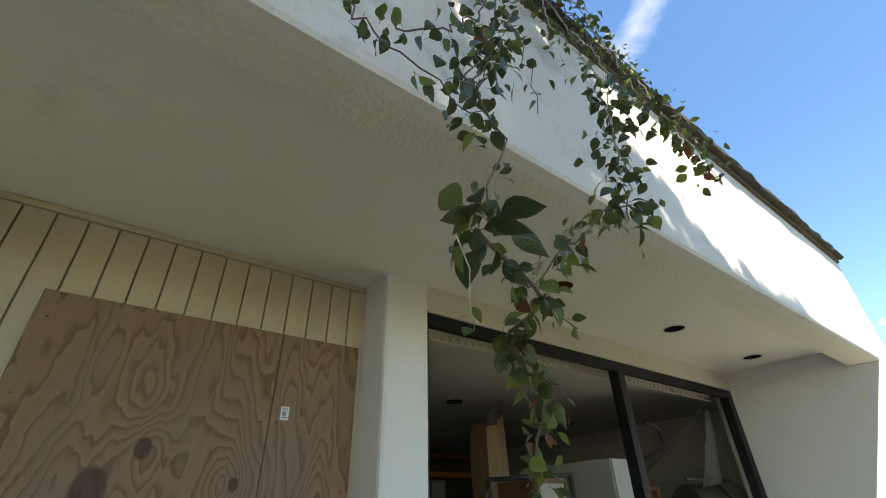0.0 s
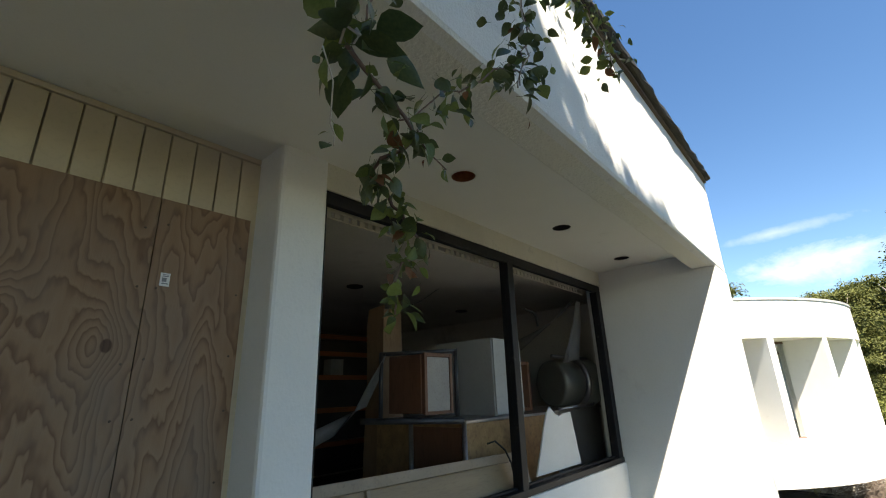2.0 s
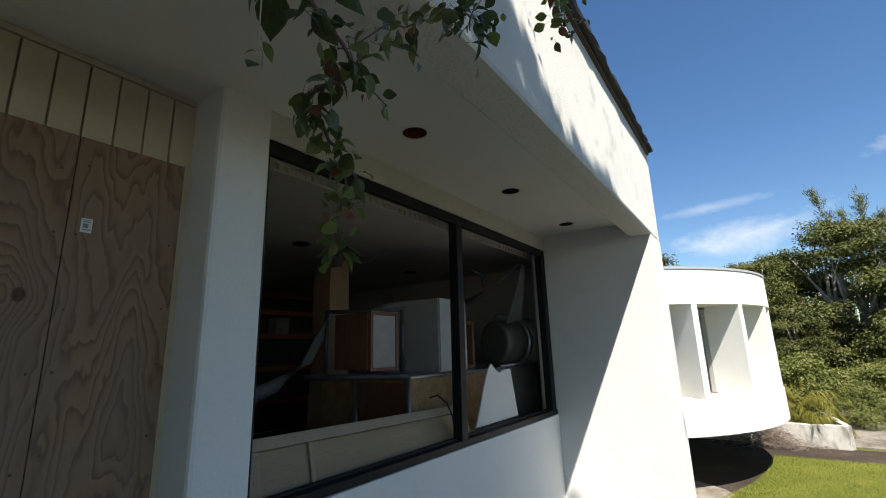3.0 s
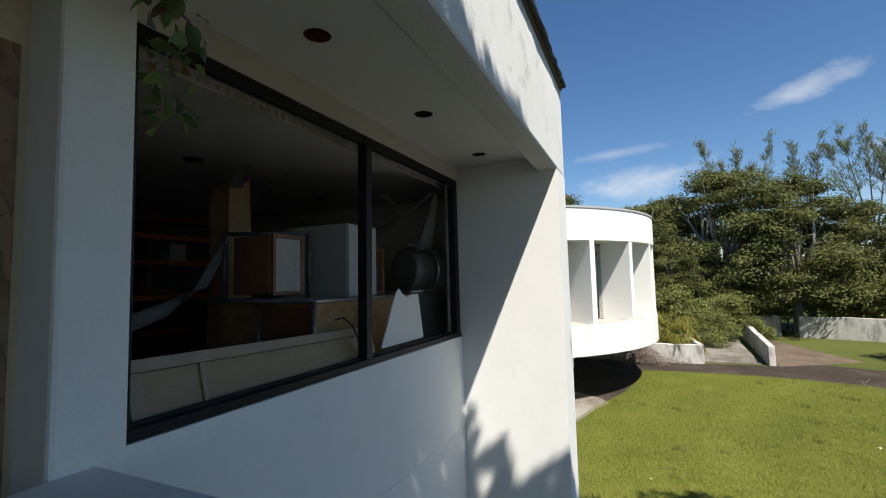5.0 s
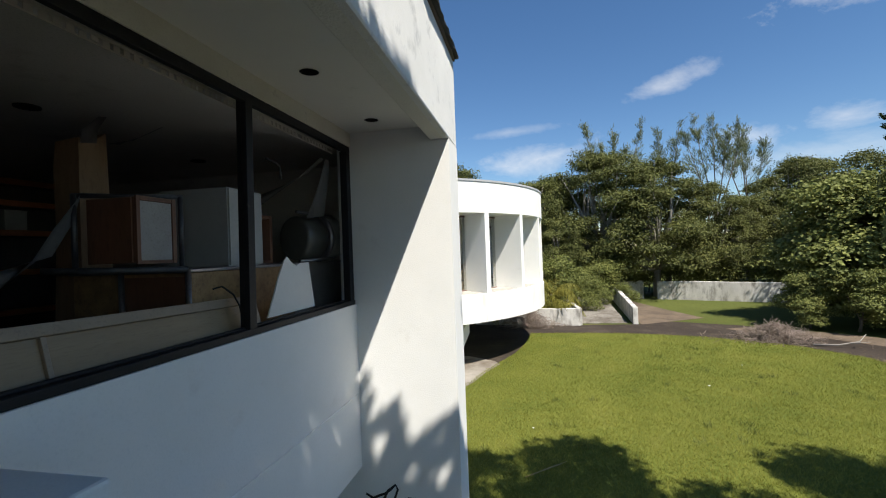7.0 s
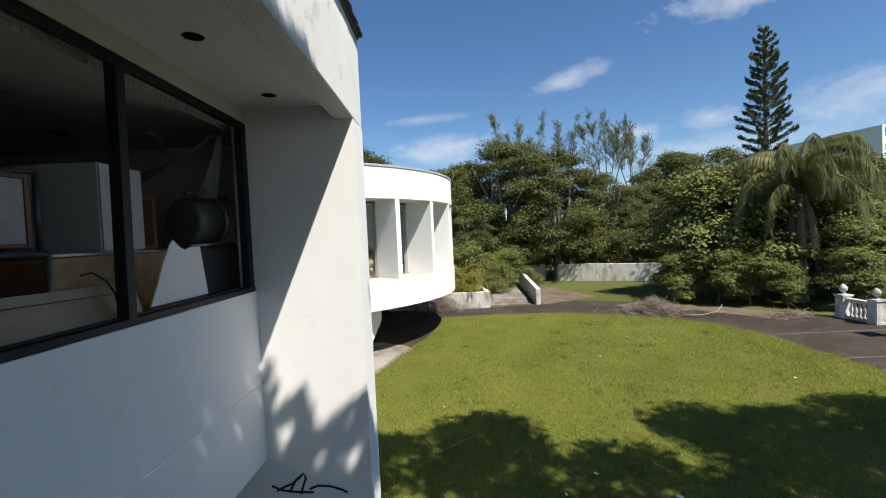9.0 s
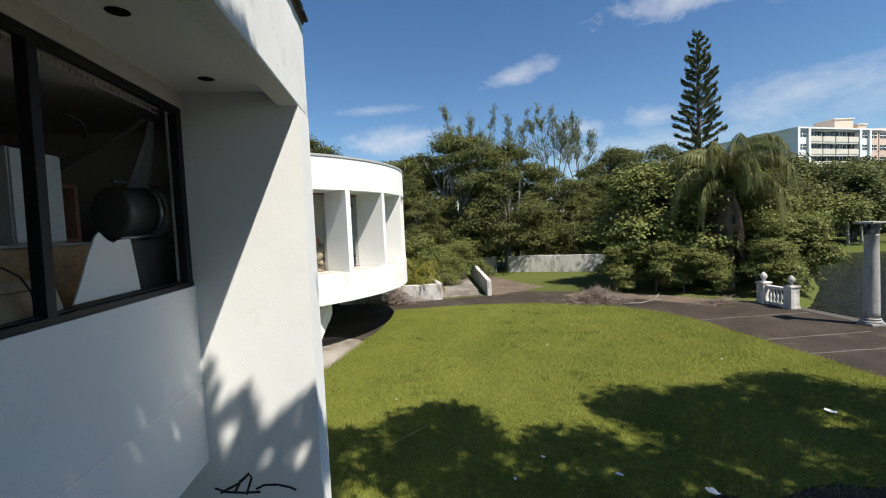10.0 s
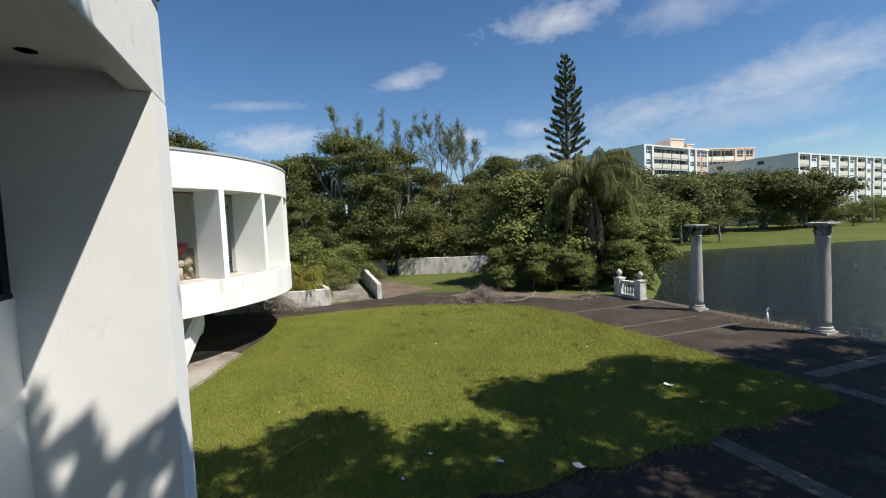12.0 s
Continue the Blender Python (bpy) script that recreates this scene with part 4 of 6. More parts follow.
def plate_with_holes(x0, x1, y0, y1, z, holes, r, thick=0.03):
    """A ceiling board with round openings in a row."""
    bm = bmesh.new()

    def quad(a, b, c, d):
        bm.faces.new([bm.verts.new((*p, z)) for p in (a, b, c, d)])
    s = 2.2 * r
    edge_x = x0
    for cx, cy in holes:
        quad((edge_x, y0), (cx - s, y0), (cx - s, y1), (edge_x, y1))
        quad((cx - s, y0), (cx + s, y0), (cx + s, cy - s), (cx - s, cy - s))
        quad((cx - s, cy + s), (cx + s, cy + s), (cx + s, y1), (cx - s, y1))
        n = 32
        for k in range(n):
            t0, t1 = 2 * math.pi * k / n, 2 * math.pi * (k + 1) / n
            ring = []
            for t in (t0, t1):
                c, d = math.cos(t), math.sin(t)
                m = s / max(abs(c), abs(d))
                ring.append(((cx + r * c, cy + r * d), (cx + m * c, cy + m * d)))
            quad(ring[0][0], ring[0][1], ring[1][1], ring[1][0])
        edge_x = cx + s
    quad((edge_x, y0), (x1, y0), (x1, y1), (edge_x, y1))
    bmesh.ops.remove_doubles(bm, verts=bm.verts, dist=1e-4)
    ext = bmesh.ops.extrude_face_region(bm, geom=bm.faces[:])
    bmesh.ops.translate(bm, verts=[v for v in ext["geom"] if isinstance(v, bmesh.types.BMVert)], vec=(0, 0, thick))
    bmesh.ops.recalc_face_normals(bm, faces=bm.faces)
    return bm


tagged(part("ceiling_soffit", plate_with_holes(-5, 5.44, 1.2, 3.05, TOP, LIGHTS, 0.085), SOFFIT), "painted soffit with round downlight openings", "ceiling", kind="structure")


def downlight(cx, cy, z, inner, label, r=0.085):
    ob = thing("downlight", (cx, cy, z), label, "downlight", "downlights in the ceiling")
    can = bmesh.new()
    n = 28
    prof = [(r - 0.002, 0.001), (r - 0.004, 0.05), (r - 0.012, 0.09), (r - 0.02, 0.15)]
    rings = [[can.verts.new((cx + q * math.cos(2 * math.pi * k / n), cy + q * math.sin(2 * math.pi * k / n), z + h)) for k in range(n)] for q, h in prof]
    for a, b in zip(rings, rings[1:]):
        for k in range(n):
            can.faces.new((a[k], a[(k + 1) % n], b[(k + 1) % n], b[k])).smooth = True
    can.faces.new(rings[-1])
    part("can", can, inner, ob)
    rim = bmesh.new()
    sec = [(r - 0.003, 0.0), (r + 0.007, 0.0), (r + 0.006, -0.004), (r - 0.002, -0.004)]
    rg = [[rim.verts.new((cx + q * math.cos(2 * math.pi * k / n), cy + q * math.sin(2 * math.pi * k / n), z + h)) for k in range(n)] for q, h in sec]
    for a, b in zip(rg, rg[1:] + rg[:1]):
        for k in range(n):
            rim.faces.new((a[k], a[(k + 1) % n], b[(k + 1) % n], b[k]))
    part("trim_ring", rim, SOFFIT, ob)
    return ob


for k, (cx, cy) in enumerate(LIGHTS):
    downlight(cx, cy, TOP, COPPER if k == 0 else BLACKPAINT, "recessed downlight with a copper-brown baffle" if k == 0 else "recessed black downlight without a lamp")

# roof edge
tagged(part("roof_nailer", skew(prism([(1.14, 6.862), (1.25, 6.862), (1.25, 6.898), (1.14, 6.898)], -5, 5.97, 40, 0.003)), NAILER), "rotten timber strip under the roof edge", "trim", kind="structure")
tagged(part("roof_edge", skew(prism([(1.11, 6.90), (1.09, 6.915), (1.09, 6.945), (1.11, 6.962), (1.3, 6.985), (1.3, 6.90)], -5, 5.99, 90, 0.006)), ROOFING), "black rolled roofing edge over the fascia", "roof edge", kind="structure")
tagged(part("roof", prism([(1.2, 7.03), (1.2, 6.99), (12, 7.3), (12, 7.36)], -12, 5.97), ROOFING), "black flat roof of the house", "roof", kind="structure")

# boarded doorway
# backing coloured darker than the boards, to paint shade into the grooves
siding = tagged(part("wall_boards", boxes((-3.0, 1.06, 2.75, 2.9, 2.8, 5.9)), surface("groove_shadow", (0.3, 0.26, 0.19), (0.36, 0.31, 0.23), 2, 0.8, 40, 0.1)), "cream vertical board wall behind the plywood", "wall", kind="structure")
board_me = bpy.data.meshes.new("board")
bm = boxes((0.004, 0.1205, 2.73, 2.751, 2.9, 5.825), bevel=0.003)
bm.to_mesh(board_me)
bm.free()
board_me.materials.append(BOARD)
for k in range(31):
    x = -2.79 + 0.1245 * k
    if x < 1.0:
        child("board", board_me, siding).matrix_basis = Matrix.Translation((x, 0, 0))
tagged(part("board_trim", boxes((-3.0, 1.058, 2.722, 2.752, 5.83, 5.862), bevel=0.004), BOARD), "thin cream strip along the top of the boards", "trim", kind="structure")


def plywood(x0, x1, label):
    ob = thing("plywood_sheet", ((x0 + x1) / 2, 2.7, 3.0), label, "plywood sheet", "plywood over the doorway")
    part("face", boxes((x0, x1, 2.696, 2.712, 3.0, 5.446), bevel=0.002), PLY, ob)
    part("edge_ply", boxes((x0 + 0.003, x1 - 0.003, 2.7125, 2.727, 3.0, 5.443), bevel=0.001), EDGE, ob)
    z = 3.2
    while z < 5.4:
        for x in (x0 + 0.04, x1 - 0.04):
            n = bmesh.new()
            bmesh.ops.create_cone(n, cap_ends=True, segments=8, radius1=0.006, radius2=0.005, depth=0.004, matrix=pose(x + rng.normal() * 0.006, 2.695, z + rng.normal() * 0.03, 90))
            part("nail", n, NAILER, ob)
        z += 0.3
    return ob


plywood(-0.463, 0.5645, "wide weathered plywood sheet with swirling grain and knots")
plywood(0.568, 1.018, "narrow weathered plywood sheet beside the pier")
tag = thing("paper_label", (0.636, 2.694, 5.04), "small white printed label stapled to the plywood", "label")
part("sheet", boxes((0.615, 0.657, 2.6935, 2.6955, 5.005, 5.07), bevel=0.0005), PAPER, tag)
for k, (a, b) in enumerate(((5.015, 5.02), (5.026, 5.046), (5.052, 5.056), (5.06, 5.063))):
    part("print_bar", boxes((0.623, 0.643 if k == 1 else 0.65, 2.6925, 2.6933, a, b)), GREYINK, tag)

# balcony under the camera
# out of view; the dark littered finish is added to cut bounce onto the plywood
tagged(part("balcony_floor", boxes((-4, 1.22, -0.8, 2.75, 2.8, 3.0), bevel=0.01), LITTERED), "unseen balcony floor, darkened to cut light on the boarded doorway", "floor", kind="structure")
tagged(part("parapet", boxes((0.93, 1.235, 1.5, FRONT, 2.8, 3.62), bevel=0.015), STUCCO), "low white stucco parapet meeting the pier", "parapet", kind="structure")

# the room behind the window
tagged(part("floor_room", boxes((1.1, 6.75, BACK, 9.2, 2.85, 3.0)), CARPET), "dark littered floor of the room", "floor", kind="structure")
tagged(part("ceiling_room", boxes((1.1, 6.75, BACK, 9.2, 5.74, 5.86)), ROOMWALL), "dim plaster ceiling of the room", "ceiling", kind="structure")
tagged(part("wall_room_back", boxes((-0.5, 9.0, 8.4, 8.6, 3.0, 5.74)), ROOMWALL), "dim back wall of the room", "wall", kind="structure")
tagged(part("wall_room_side", boxes((6.75, 6.9, BACK, 8.4, 3.0, 5.74)), ROOMWALL), "grey side wall of the room", "wall", kind="structure")
tagged(part("wall_room_left", boxes((1.0, 1.1, 2.99, 8.4, 3.0, 5.74)), ROOMWALL), "dim left wall of the room", "wall", kind="structure")
tagged(part("wall_room_end", boxes((5.975, 6.9, BACK, 2.9, 1.56, 5.9)), ROOMWALL), "plain end wall of the room", "wall", kind="structure")
tagged(part("house_body", boxes((-12, 5.43, 9.2, 9.4, G, 7.2), (-5, -4.8, 1.3, 9.2, 2.8, 7.2), (-5, 5.43, 4.5, 4.7, G, 2.8), (-5, 5.43, 2.7, 9.2, 1.9, 2.8), (-4.8, -2.8, 2.9, 3.1, 2.8, 5.9)), STUCCO), "plain white outer walls of the house", "wall", kind="structure")
for cx, cy in ((3.2, 4.6), (5.6, 4.9), (3.4, 6.6)):
    ob = thing("ceiling_downlight", (cx, cy, 5.74), "dark downlight in the room ceiling", "downlight", "room downlights")
    bm = bmesh.new()
    bmesh.ops.create_cone(bm, cap_ends=True, segments=24, radius1=0.1, radius2=0.1, depth=0.012, matrix=pose(cx, cy, 5.733))
    part("trim_ring", bm, BLACKPAINT, ob)

# window frame
win = thing("window_1", (3.4, 2.55, 3.655), "black aluminium window with missing panes and a dark mullion", "window", kind="structure")
part("top_rail", boxes((1.365, 5.43, 2.485, 2.535, 5.6, 5.687), (1.365, 5.43, 2.535, 2.575, 5.632, 5.687), bevel=0.005), BLACK, win)
part("bottom_rail", boxes((1.365, 5.43, 2.475, 2.58, 3.656, 3.71), (1.365, 5.43, 2.53, 2.57, 3.71, 3.728), bevel=0.005), BLACK, win)
part("left_jamb", boxes((1.364, 1.385, 2.49, 2.575, 3.70, 5.60), bevel=0.003), BLACK, win)
part("right_jamb", boxes((5.312, 5.428, 2.485, 2.575, 3.70, 5.61), bevel=0.006), BLACK, win)
lean = Matrix.Translation((3.36, 0, 4.65)) @ Matrix.Rotation(radians(1.0), 4, "Y") @ Matrix.Translation((-3.36, 0, -4.65))
part("mullion", boxes((3.315, 3.405, 2.48, 2.53, 3.69, 5.63), (3.33, 3.42, 2.53, 2.585, 3.69, 5.64), bevel=0.005, turn=lean), BLACK, win, "black mullion with bare edges")
track = thing("curtain_track", (3.4, 2.66, 5.52), "cream slotted curtain track inside the window head", "curtain track")
part("rail", boxes((1.4, 5.3, 2.665, 2.69, 5.642, 5.667), bevel=0.002), TRACK, track)
tab = bpy.data.meshes.new("tab")
bm = boxes((0.0, 0.045, 2.668, 2.675, 5.602, 5.644), bevel=0.002)
bm.to_mesh(tab)
bm.free()
tab.materials.append(TRACK)
for k in range(54):
    if k not in (17, 30, 31, 44):
        child("tab", tab, track).matrix_basis = Matrix.Translation((1.42 + 0.07 * k, 0, rng.normal() * 0.003))
part("lower_rail", boxes((1.4, 5.3, 2.666, 2.677, 5.592, 5.604), bevel=0.002), TRACK, track)

# leaning beige panel in the window
tilt = Matrix.Translation((0, 2.63, 3.72)) @ Matrix.Rotation(radians(-16), 4, "X") @ Matrix.Rotation(radians(1.2), 4, "Y") @ Matrix.Translation((0, -2.63, -3.72))
pan = thing("cabinet_front", (2.4, 2.63, 3.72), "beige framed cabinet panel leaning inside the window", "panel")
part("top_rail", boxes((1.46, 3.62, 2.60, 2.66, 3.97, 4.04), bevel=0.006, turn=tilt), TRIM, pan)
part("bottom_rail", boxes((1.46, 3.62, 2.60, 2.66, 3.70, 3.725), bevel=0.004, turn=tilt), TRIM, pan)
for x in (1.46, 1.86, 3.55):
    part("stile", boxes((x, x + (0.07 if x != 1.86 else 0.028), 2.602, 2.658, 3.726, 3.969), bevel=0.004, turn=tilt), TRIM, pan)
for a, b in ((1.532, 1.858), (1.89, 3.548)):
    part("infill", boxes((a, b, 2.622, 2.638, 3.727, 3.968), bevel=0.001, turn=tilt), PANEL, pan)
pan2 = thing("leaning_board", (1.45, 2.68, 3.72), "second beige board standing behind the leaning panel", "board")
part("face", boxes((1.39, 2.6, 2.70, 2.725, 3.68, 4.0), bevel=0.004, turn=tilt), TRIM, pan2)
cable = bmesh.new()
tube(cable, [(3.15, 2.70, 4.06), (3.22, 2.67, 4.075), (3.3, 2.63, 4.0), (3.36, 2.62, 3.9), (3.38, 2.61, 3.78)], 0.008, 6)
tagged(part("cable", cable, BLACKPAINT), "short black cable over the panel edge", "cable")

def tube_frame(ob, rows, r=0.022, m=None):
    for pts in rows:
        bm = bmesh.new()
        tube(bm, pts, r, 10)
        part("tube", bm, m or DARKSTEEL, ob)


low = thing("low_cabinet", (4.2, 3.5, 3.0), "burl-veneer display cabinet with steel tube corners", "cabinet")
part("body", boxes((3.32, 4.98, 3.07, 4.3, 3.0, 4.19), bevel=0.006), BURL, low)
part("side_panel", boxes((3.305, 3.319, 3.1, 3.72, 3.1, 4.16), bevel=0.002), REDWOOD, low)
part("top", boxes((3.29, 5.0, 3.05, 4.32, 4.192, 4.222), bevel=0.006), STEEL, low)
tube_frame(low, [[(3.30, 3.06, 3.02), (3.30, 3.06, 4.23)], [(3.30, 3.75, 3.02), (3.30, 3.75, 4.2)]], 0.024, STEEL)
tube_frame(low, [[(2.62, 3.7, 4.25), (3.3, 3.06, 4.22)]], 0.028)
crate = thing("grey_cabinet", (5.65, 3.6, 3.0), "plain grey cabinet under the overturned chair", "cabinet")
part("body", boxes((5.02, 6.4, 3.12, 4.3, 3.0, 4.19), bevel=0.006), GREYPANEL, crate)
part("top", boxes((5.01, 6.42, 3.1, 4.32, 4.192, 4.222), bevel=0.004), GREYPANEL, crate)
top_case = thing("upper_cabinet", (3.25, 3.55, 4.26), "small wooden cabinet with a grey front in a tube frame", "cabinet")
part("body", boxes((3.05, 3.47, 3.32, 3.8, 4.29, 4.83), bevel=0.004), REDWOOD, top_case)
part("side_panel", boxes((3.035, 3.048, 3.34, 3.78, 4.3, 4.82), bevel=0.002), REDWOOD, top_case)
part("front_panel", boxes((3.085, 3.40, 3.305, 3.318, 4.31, 4.80), bevel=0.002), GREYPANEL, top_case)
for r in ((3.045, 3.08, 3.295, 3.319, 4.28, 4.84), (3.402, 3.44, 3.295, 3.319, 4.28, 4.84), (3.082, 3.40, 3.297, 3.319, 4.803, 4.84), (3.082, 3.40, 3.297, 3.319, 4.28, 4.308)):
    part("front_frame", boxes(r, bevel=0.003), REDWOOD, top_case)
tube_frame(top_case, [[(2.98, 3.86, 4.86), (3.52, 3.29, 4.875)], [(2.98, 3.84, 4.25), (2.98, 3.84, 4.87)], [(3.5, 3.3, 4.25), (3.5, 3.3, 4.87)]], 0.022)
whitebox = thing("white_cabinet", (4.2, 3.5, 4.222), "tall plain white laminate cabinet", "cabinet")
part("body", boxes((3.95, 4.5, 3.17, 3.98, 4.224, 5.02), bevel=0.004), WHITELAM, whitebox)
part("door", boxes((3.96, 4.49, 3.15, 3.167, 4.235, 5.01), bevel=0.003), WHITELAM, whitebox)
frm = thing("wooden_frame", (5.2, 3.3, 4.23), "red-brown wooden cabinet frame with a grey panel", "frame")
for r in ((4.54, 4.58, 3.3, 3.5, 4.23, 4.8), (4.86, 4.91, 3.3, 3.5, 4.23, 4.8), (4.58, 4.86, 3.3, 3.5, 4.76, 4.8), (4.58, 4.86, 3.3, 3.5, 4.23, 4.27)):
    part("bar", boxes(r, bevel=0.005), REDWOOD, frm)
part("panel", boxes((4.585, 4.855, 3.42, 3.44, 4.275, 4.755), bevel=0.001), GREYPANEL, frm)
chair = thing("barrel_chair", (5.35, 3.1, 4.23), "grey vinyl barrel chair lying on its side", "chair")
lay = pose(5.22, 3.2, 4.535, 0, 90, -14) @ Matrix.Diagonal((0.98, 0.9, 1.3, 1))
for nm, prof, m in (("seat", [(0.01, 0.012), (0.24, 0.0), (0.275, 0.006), (0.29, 0.022), (0.29, 0.28), (0.27, 0.3)], DARKVINYL), ("rim", [(0.29, 0.3), (0.325, 0.305), (0.335, 0.325), (0.325, 0.345), (0.29, 0.35)], STEEL), ("shell", [(0.30, 0.35), (0.32, 0.4), (0.315, 0.52), (0.27, 0.62), (0.16, 0.68), (0.02, 0.695)], GREENGREY)):
    bm = lathe(prof, 32)
    bmesh.ops.transform(bm, verts=bm.verts, matrix=lay)
    part(nm, bm, m, chair)
tube_frame(chair, [[(5.0, 3.0, 4.24), (5.72, 2.9, 4.26), (5.95, 2.95, 4.4), (6.0, 2.96, 4.7), (5.8, 2.95, 4.84), (5.1, 3.08, 4.86)]], 0.02, STEEL)

dry = thing("drywall_piece", (4.2, 2.62, 3.74), "broken white drywall piece leaning in the window", "drywall")
bm = bmesh.new()
out = [(3.72, 3.738), (4.60, 3.738), (4.60, 4.23), (4.42, 4.225), (4.34, 4.20), (4.26, 4.235), (4.18, 4.30), (4.12, 4.26), (4.0, 4.12), (3.86, 3.92)]
f = bm.faces.new([bm.verts.new((x, 2.60 + 0.12 * (z - 3.73), z)) for x, z in out])
ext = bmesh.ops.extrude_face_region(bm, geom=[f])
bmesh.ops.translate(bm, verts=[v for v in ext["geom"] if isinstance(v, bmesh.types.BMVert)], vec=(0, 0.014, 0))
bmesh.ops.recalc_face_normals(bm, faces=bm.faces)
part("sheet", bm, DRYWALL, dry)

wpost = thing("timber_post", (3.55, 4.45, 3.0), "peeling brown wrapped post with a torn top", "post")
bm = bmesh.new()
cols = []
for z, s in ((3.0, 0.155), (3.8, 0.155), (4.6, 0.15), (5.2, 0.147), (5.52, 0.14)):
    cols.append([bm.verts.new((3.55 + s * cx + rng.normal() * 0.006, 4.45 + s * cy + rng.normal() * 0.006, z + (rng.uniform(-0.08, 0.08) if z > 5.4 else 0))) for cx, cy in ((-1, -1), (-0.3, -1.02), (0.35, -1), (1, -1), (1, 1), (-1, 1))])
for a, b in zip(cols, cols[1:]):
    for k in range(6):
        bm.faces.new((a[k], a[(k + 1) % 6], b[(k + 1) % 6], b[k]))
bm.faces.new(cols[-1])
part("shaft", bm, POSTWOOD, wpost)


def ribbon(name, pts, width, m, label, category="cloth"):
    """A hanging strip of cloth, with its width along a given vector at each point."""
    bm = bmesh.new()
    rows = [(bm.verts.new(Vector(p) - Vector(w) * width / 2), bm.verts.new(Vector(p) + Vector((0.0, 0.03 * math.sin(7 * k), 0))), bm.verts.new(Vector(p) + Vector(w) * width / 2)) for k, (p, w) in enumerate(pts)]
    for a, b in zip(rows, rows[1:]):
        for k in range(2):
            bm.faces.new((a[k], a[k + 1], b[k + 1], b[k])).smooth = True
    bmesh.ops.solidify(bm, geom=bm.faces[:], thickness=0.004)
    return tagged(part(name, bm, m), label, category)


X1 = (1, 0, 0.2)
ribbon("torn_strip", [((3.5, 4.3, 5.45), X1), ((3.5, 4.28, 5.58), X1), ((3.62, 4.26, 5.735), (0.5, 0, 0.1))], 0.16, CLOTH, "torn pale strip from post to ceiling")
ribbon("torn_strip", [((3.7, 4.25, 5.48), X1), ((3.85, 4.1, 5.56), (0.8, 0, 0.5)), ((4.05, 4.0, 5.72), (0.4, 0, 0.2))], 0.14, CLOTH, "torn pale strip from post to ceiling")
ribbon("torn_cloth", [((3.0, 3.8, 4.86), (0.5, 0.2, 0.6)), ((2.9, 3.85, 4.6), (1, 0, 0.3)), ((2.78, 3.9, 4.35), (1, 0, 0.2)), ((2.5, 3.9, 4.2), (0.2, 0, 1)), ((2.1, 3.8, 4.1), (0.1, 0, 1)), ((1.75, 3.6, 4.0), (0.1, 0, 1))], 0.14, CLOTH, "grey torn cloth hanging beside the cabinet")
ribbon("drape", [((5.12, 2.72, 5.5), (0.25, 0, 0)), ((4.98, 2.9, 5.28), (0.9, 0, 0.4)), ((4.82, 3.2, 5.05), (1.5, 0, 0.9)), ((4.65, 3.5, 4.88), (2.0, 0, 1.2))], 0.34, CLOTH, "grey torn drape hanging from the track")
ribbon("drape", [((5.22, 2.70, 5.5), (0.35, 0, 0)), ((5.21, 2.74, 5.25), (0.7, 0, 0)), ((5.18, 2.8, 4.98), (1.1, 0, 0.1)), ((5.14, 2.84, 4.78), (1.5, 0, 0.2))], 0.3, CLOTH, "grey torn drape hanging from the track")
rod = bmesh.new()
tube(rod, [(4.0, 2.75, 5.28), (4.18, 2.76, 5.27), (4.25, 2.76, 5.24), (4.27, 2.76, 5.12)], 0.012, 8)
tagged(part("bent_rod", rod, BLACKPAINT), "bent black curtain rod hanging loose", "rod")
bm = bmesh.new()
box(bm, -0.09, 0.09, -0.07, 0.07, 0, 2.6, 0.008, turn=Matrix.Translation((5.6, 5.6, 4.6)) @ Matrix.Rotation(radians(62), 4, "Y"))
tagged(part("fallen_timber", bm, REDWOOD), "dark timber fallen aslant below the ceiling", "timber")

shelf = thing("wall_shelf", (5, 8.0, 3.0), "dark shelf unit with orange wooden edges", "shelf")
part("back_panel", boxes((1.4, 6.7, 8.3, 8.39, 3.05, 5.72)), surface("dark_backing", (0.06, 0.055, 0.05), (0.1, 0.09, 0.08), 2, 0.8, 40, 0.1), shelf)
for z in (3.6, 4.2, 4.8, 5.25, 5.58):
    part("board", boxes((1.4, 6.7, 7.9, 8.29, z, z + 0.04)), REDWOOD, shelf)
    part("edge", boxes((1.4, 6.7, 7.88, 7.899, z - 0.03, z + 0.06), bevel=0.004), ORANGE, shelf)
for x in (1.4, 3.0, 4.8, 6.6):
    part("upright", boxes((x, x + 0.05, 7.92, 8.28, 3.02, 5.7)), REDWOOD, shelf)
for k, (x, z, w, h, m) in enumerate(((3.3, 4.85, 0.3, 0.25, WHITELAM), (3.7, 4.85, 0.2, 0.3, POSTWOOD), (4.1, 4.25, 0.4, 0.35, GREYPANEL), (2.3, 4.85, 0.35, 0.2, ORANGE), (5.2, 4.85, 0.3, 0.3, GREYPANEL))):
    ob = thing("box", (x, 8.0, z), "small carton standing on the shelf", "box", "cartons on the shelf")
    part("carton", boxes((x, x + w, 7.95, 8.2, z - 0.009, z + h), bevel=0.006), m, ob)
    part("lid", boxes((x - 0.005, x + w + 0.005, 7.945, 8.205, z + h, z + h + 0.02), bevel=0.004), m, ob)

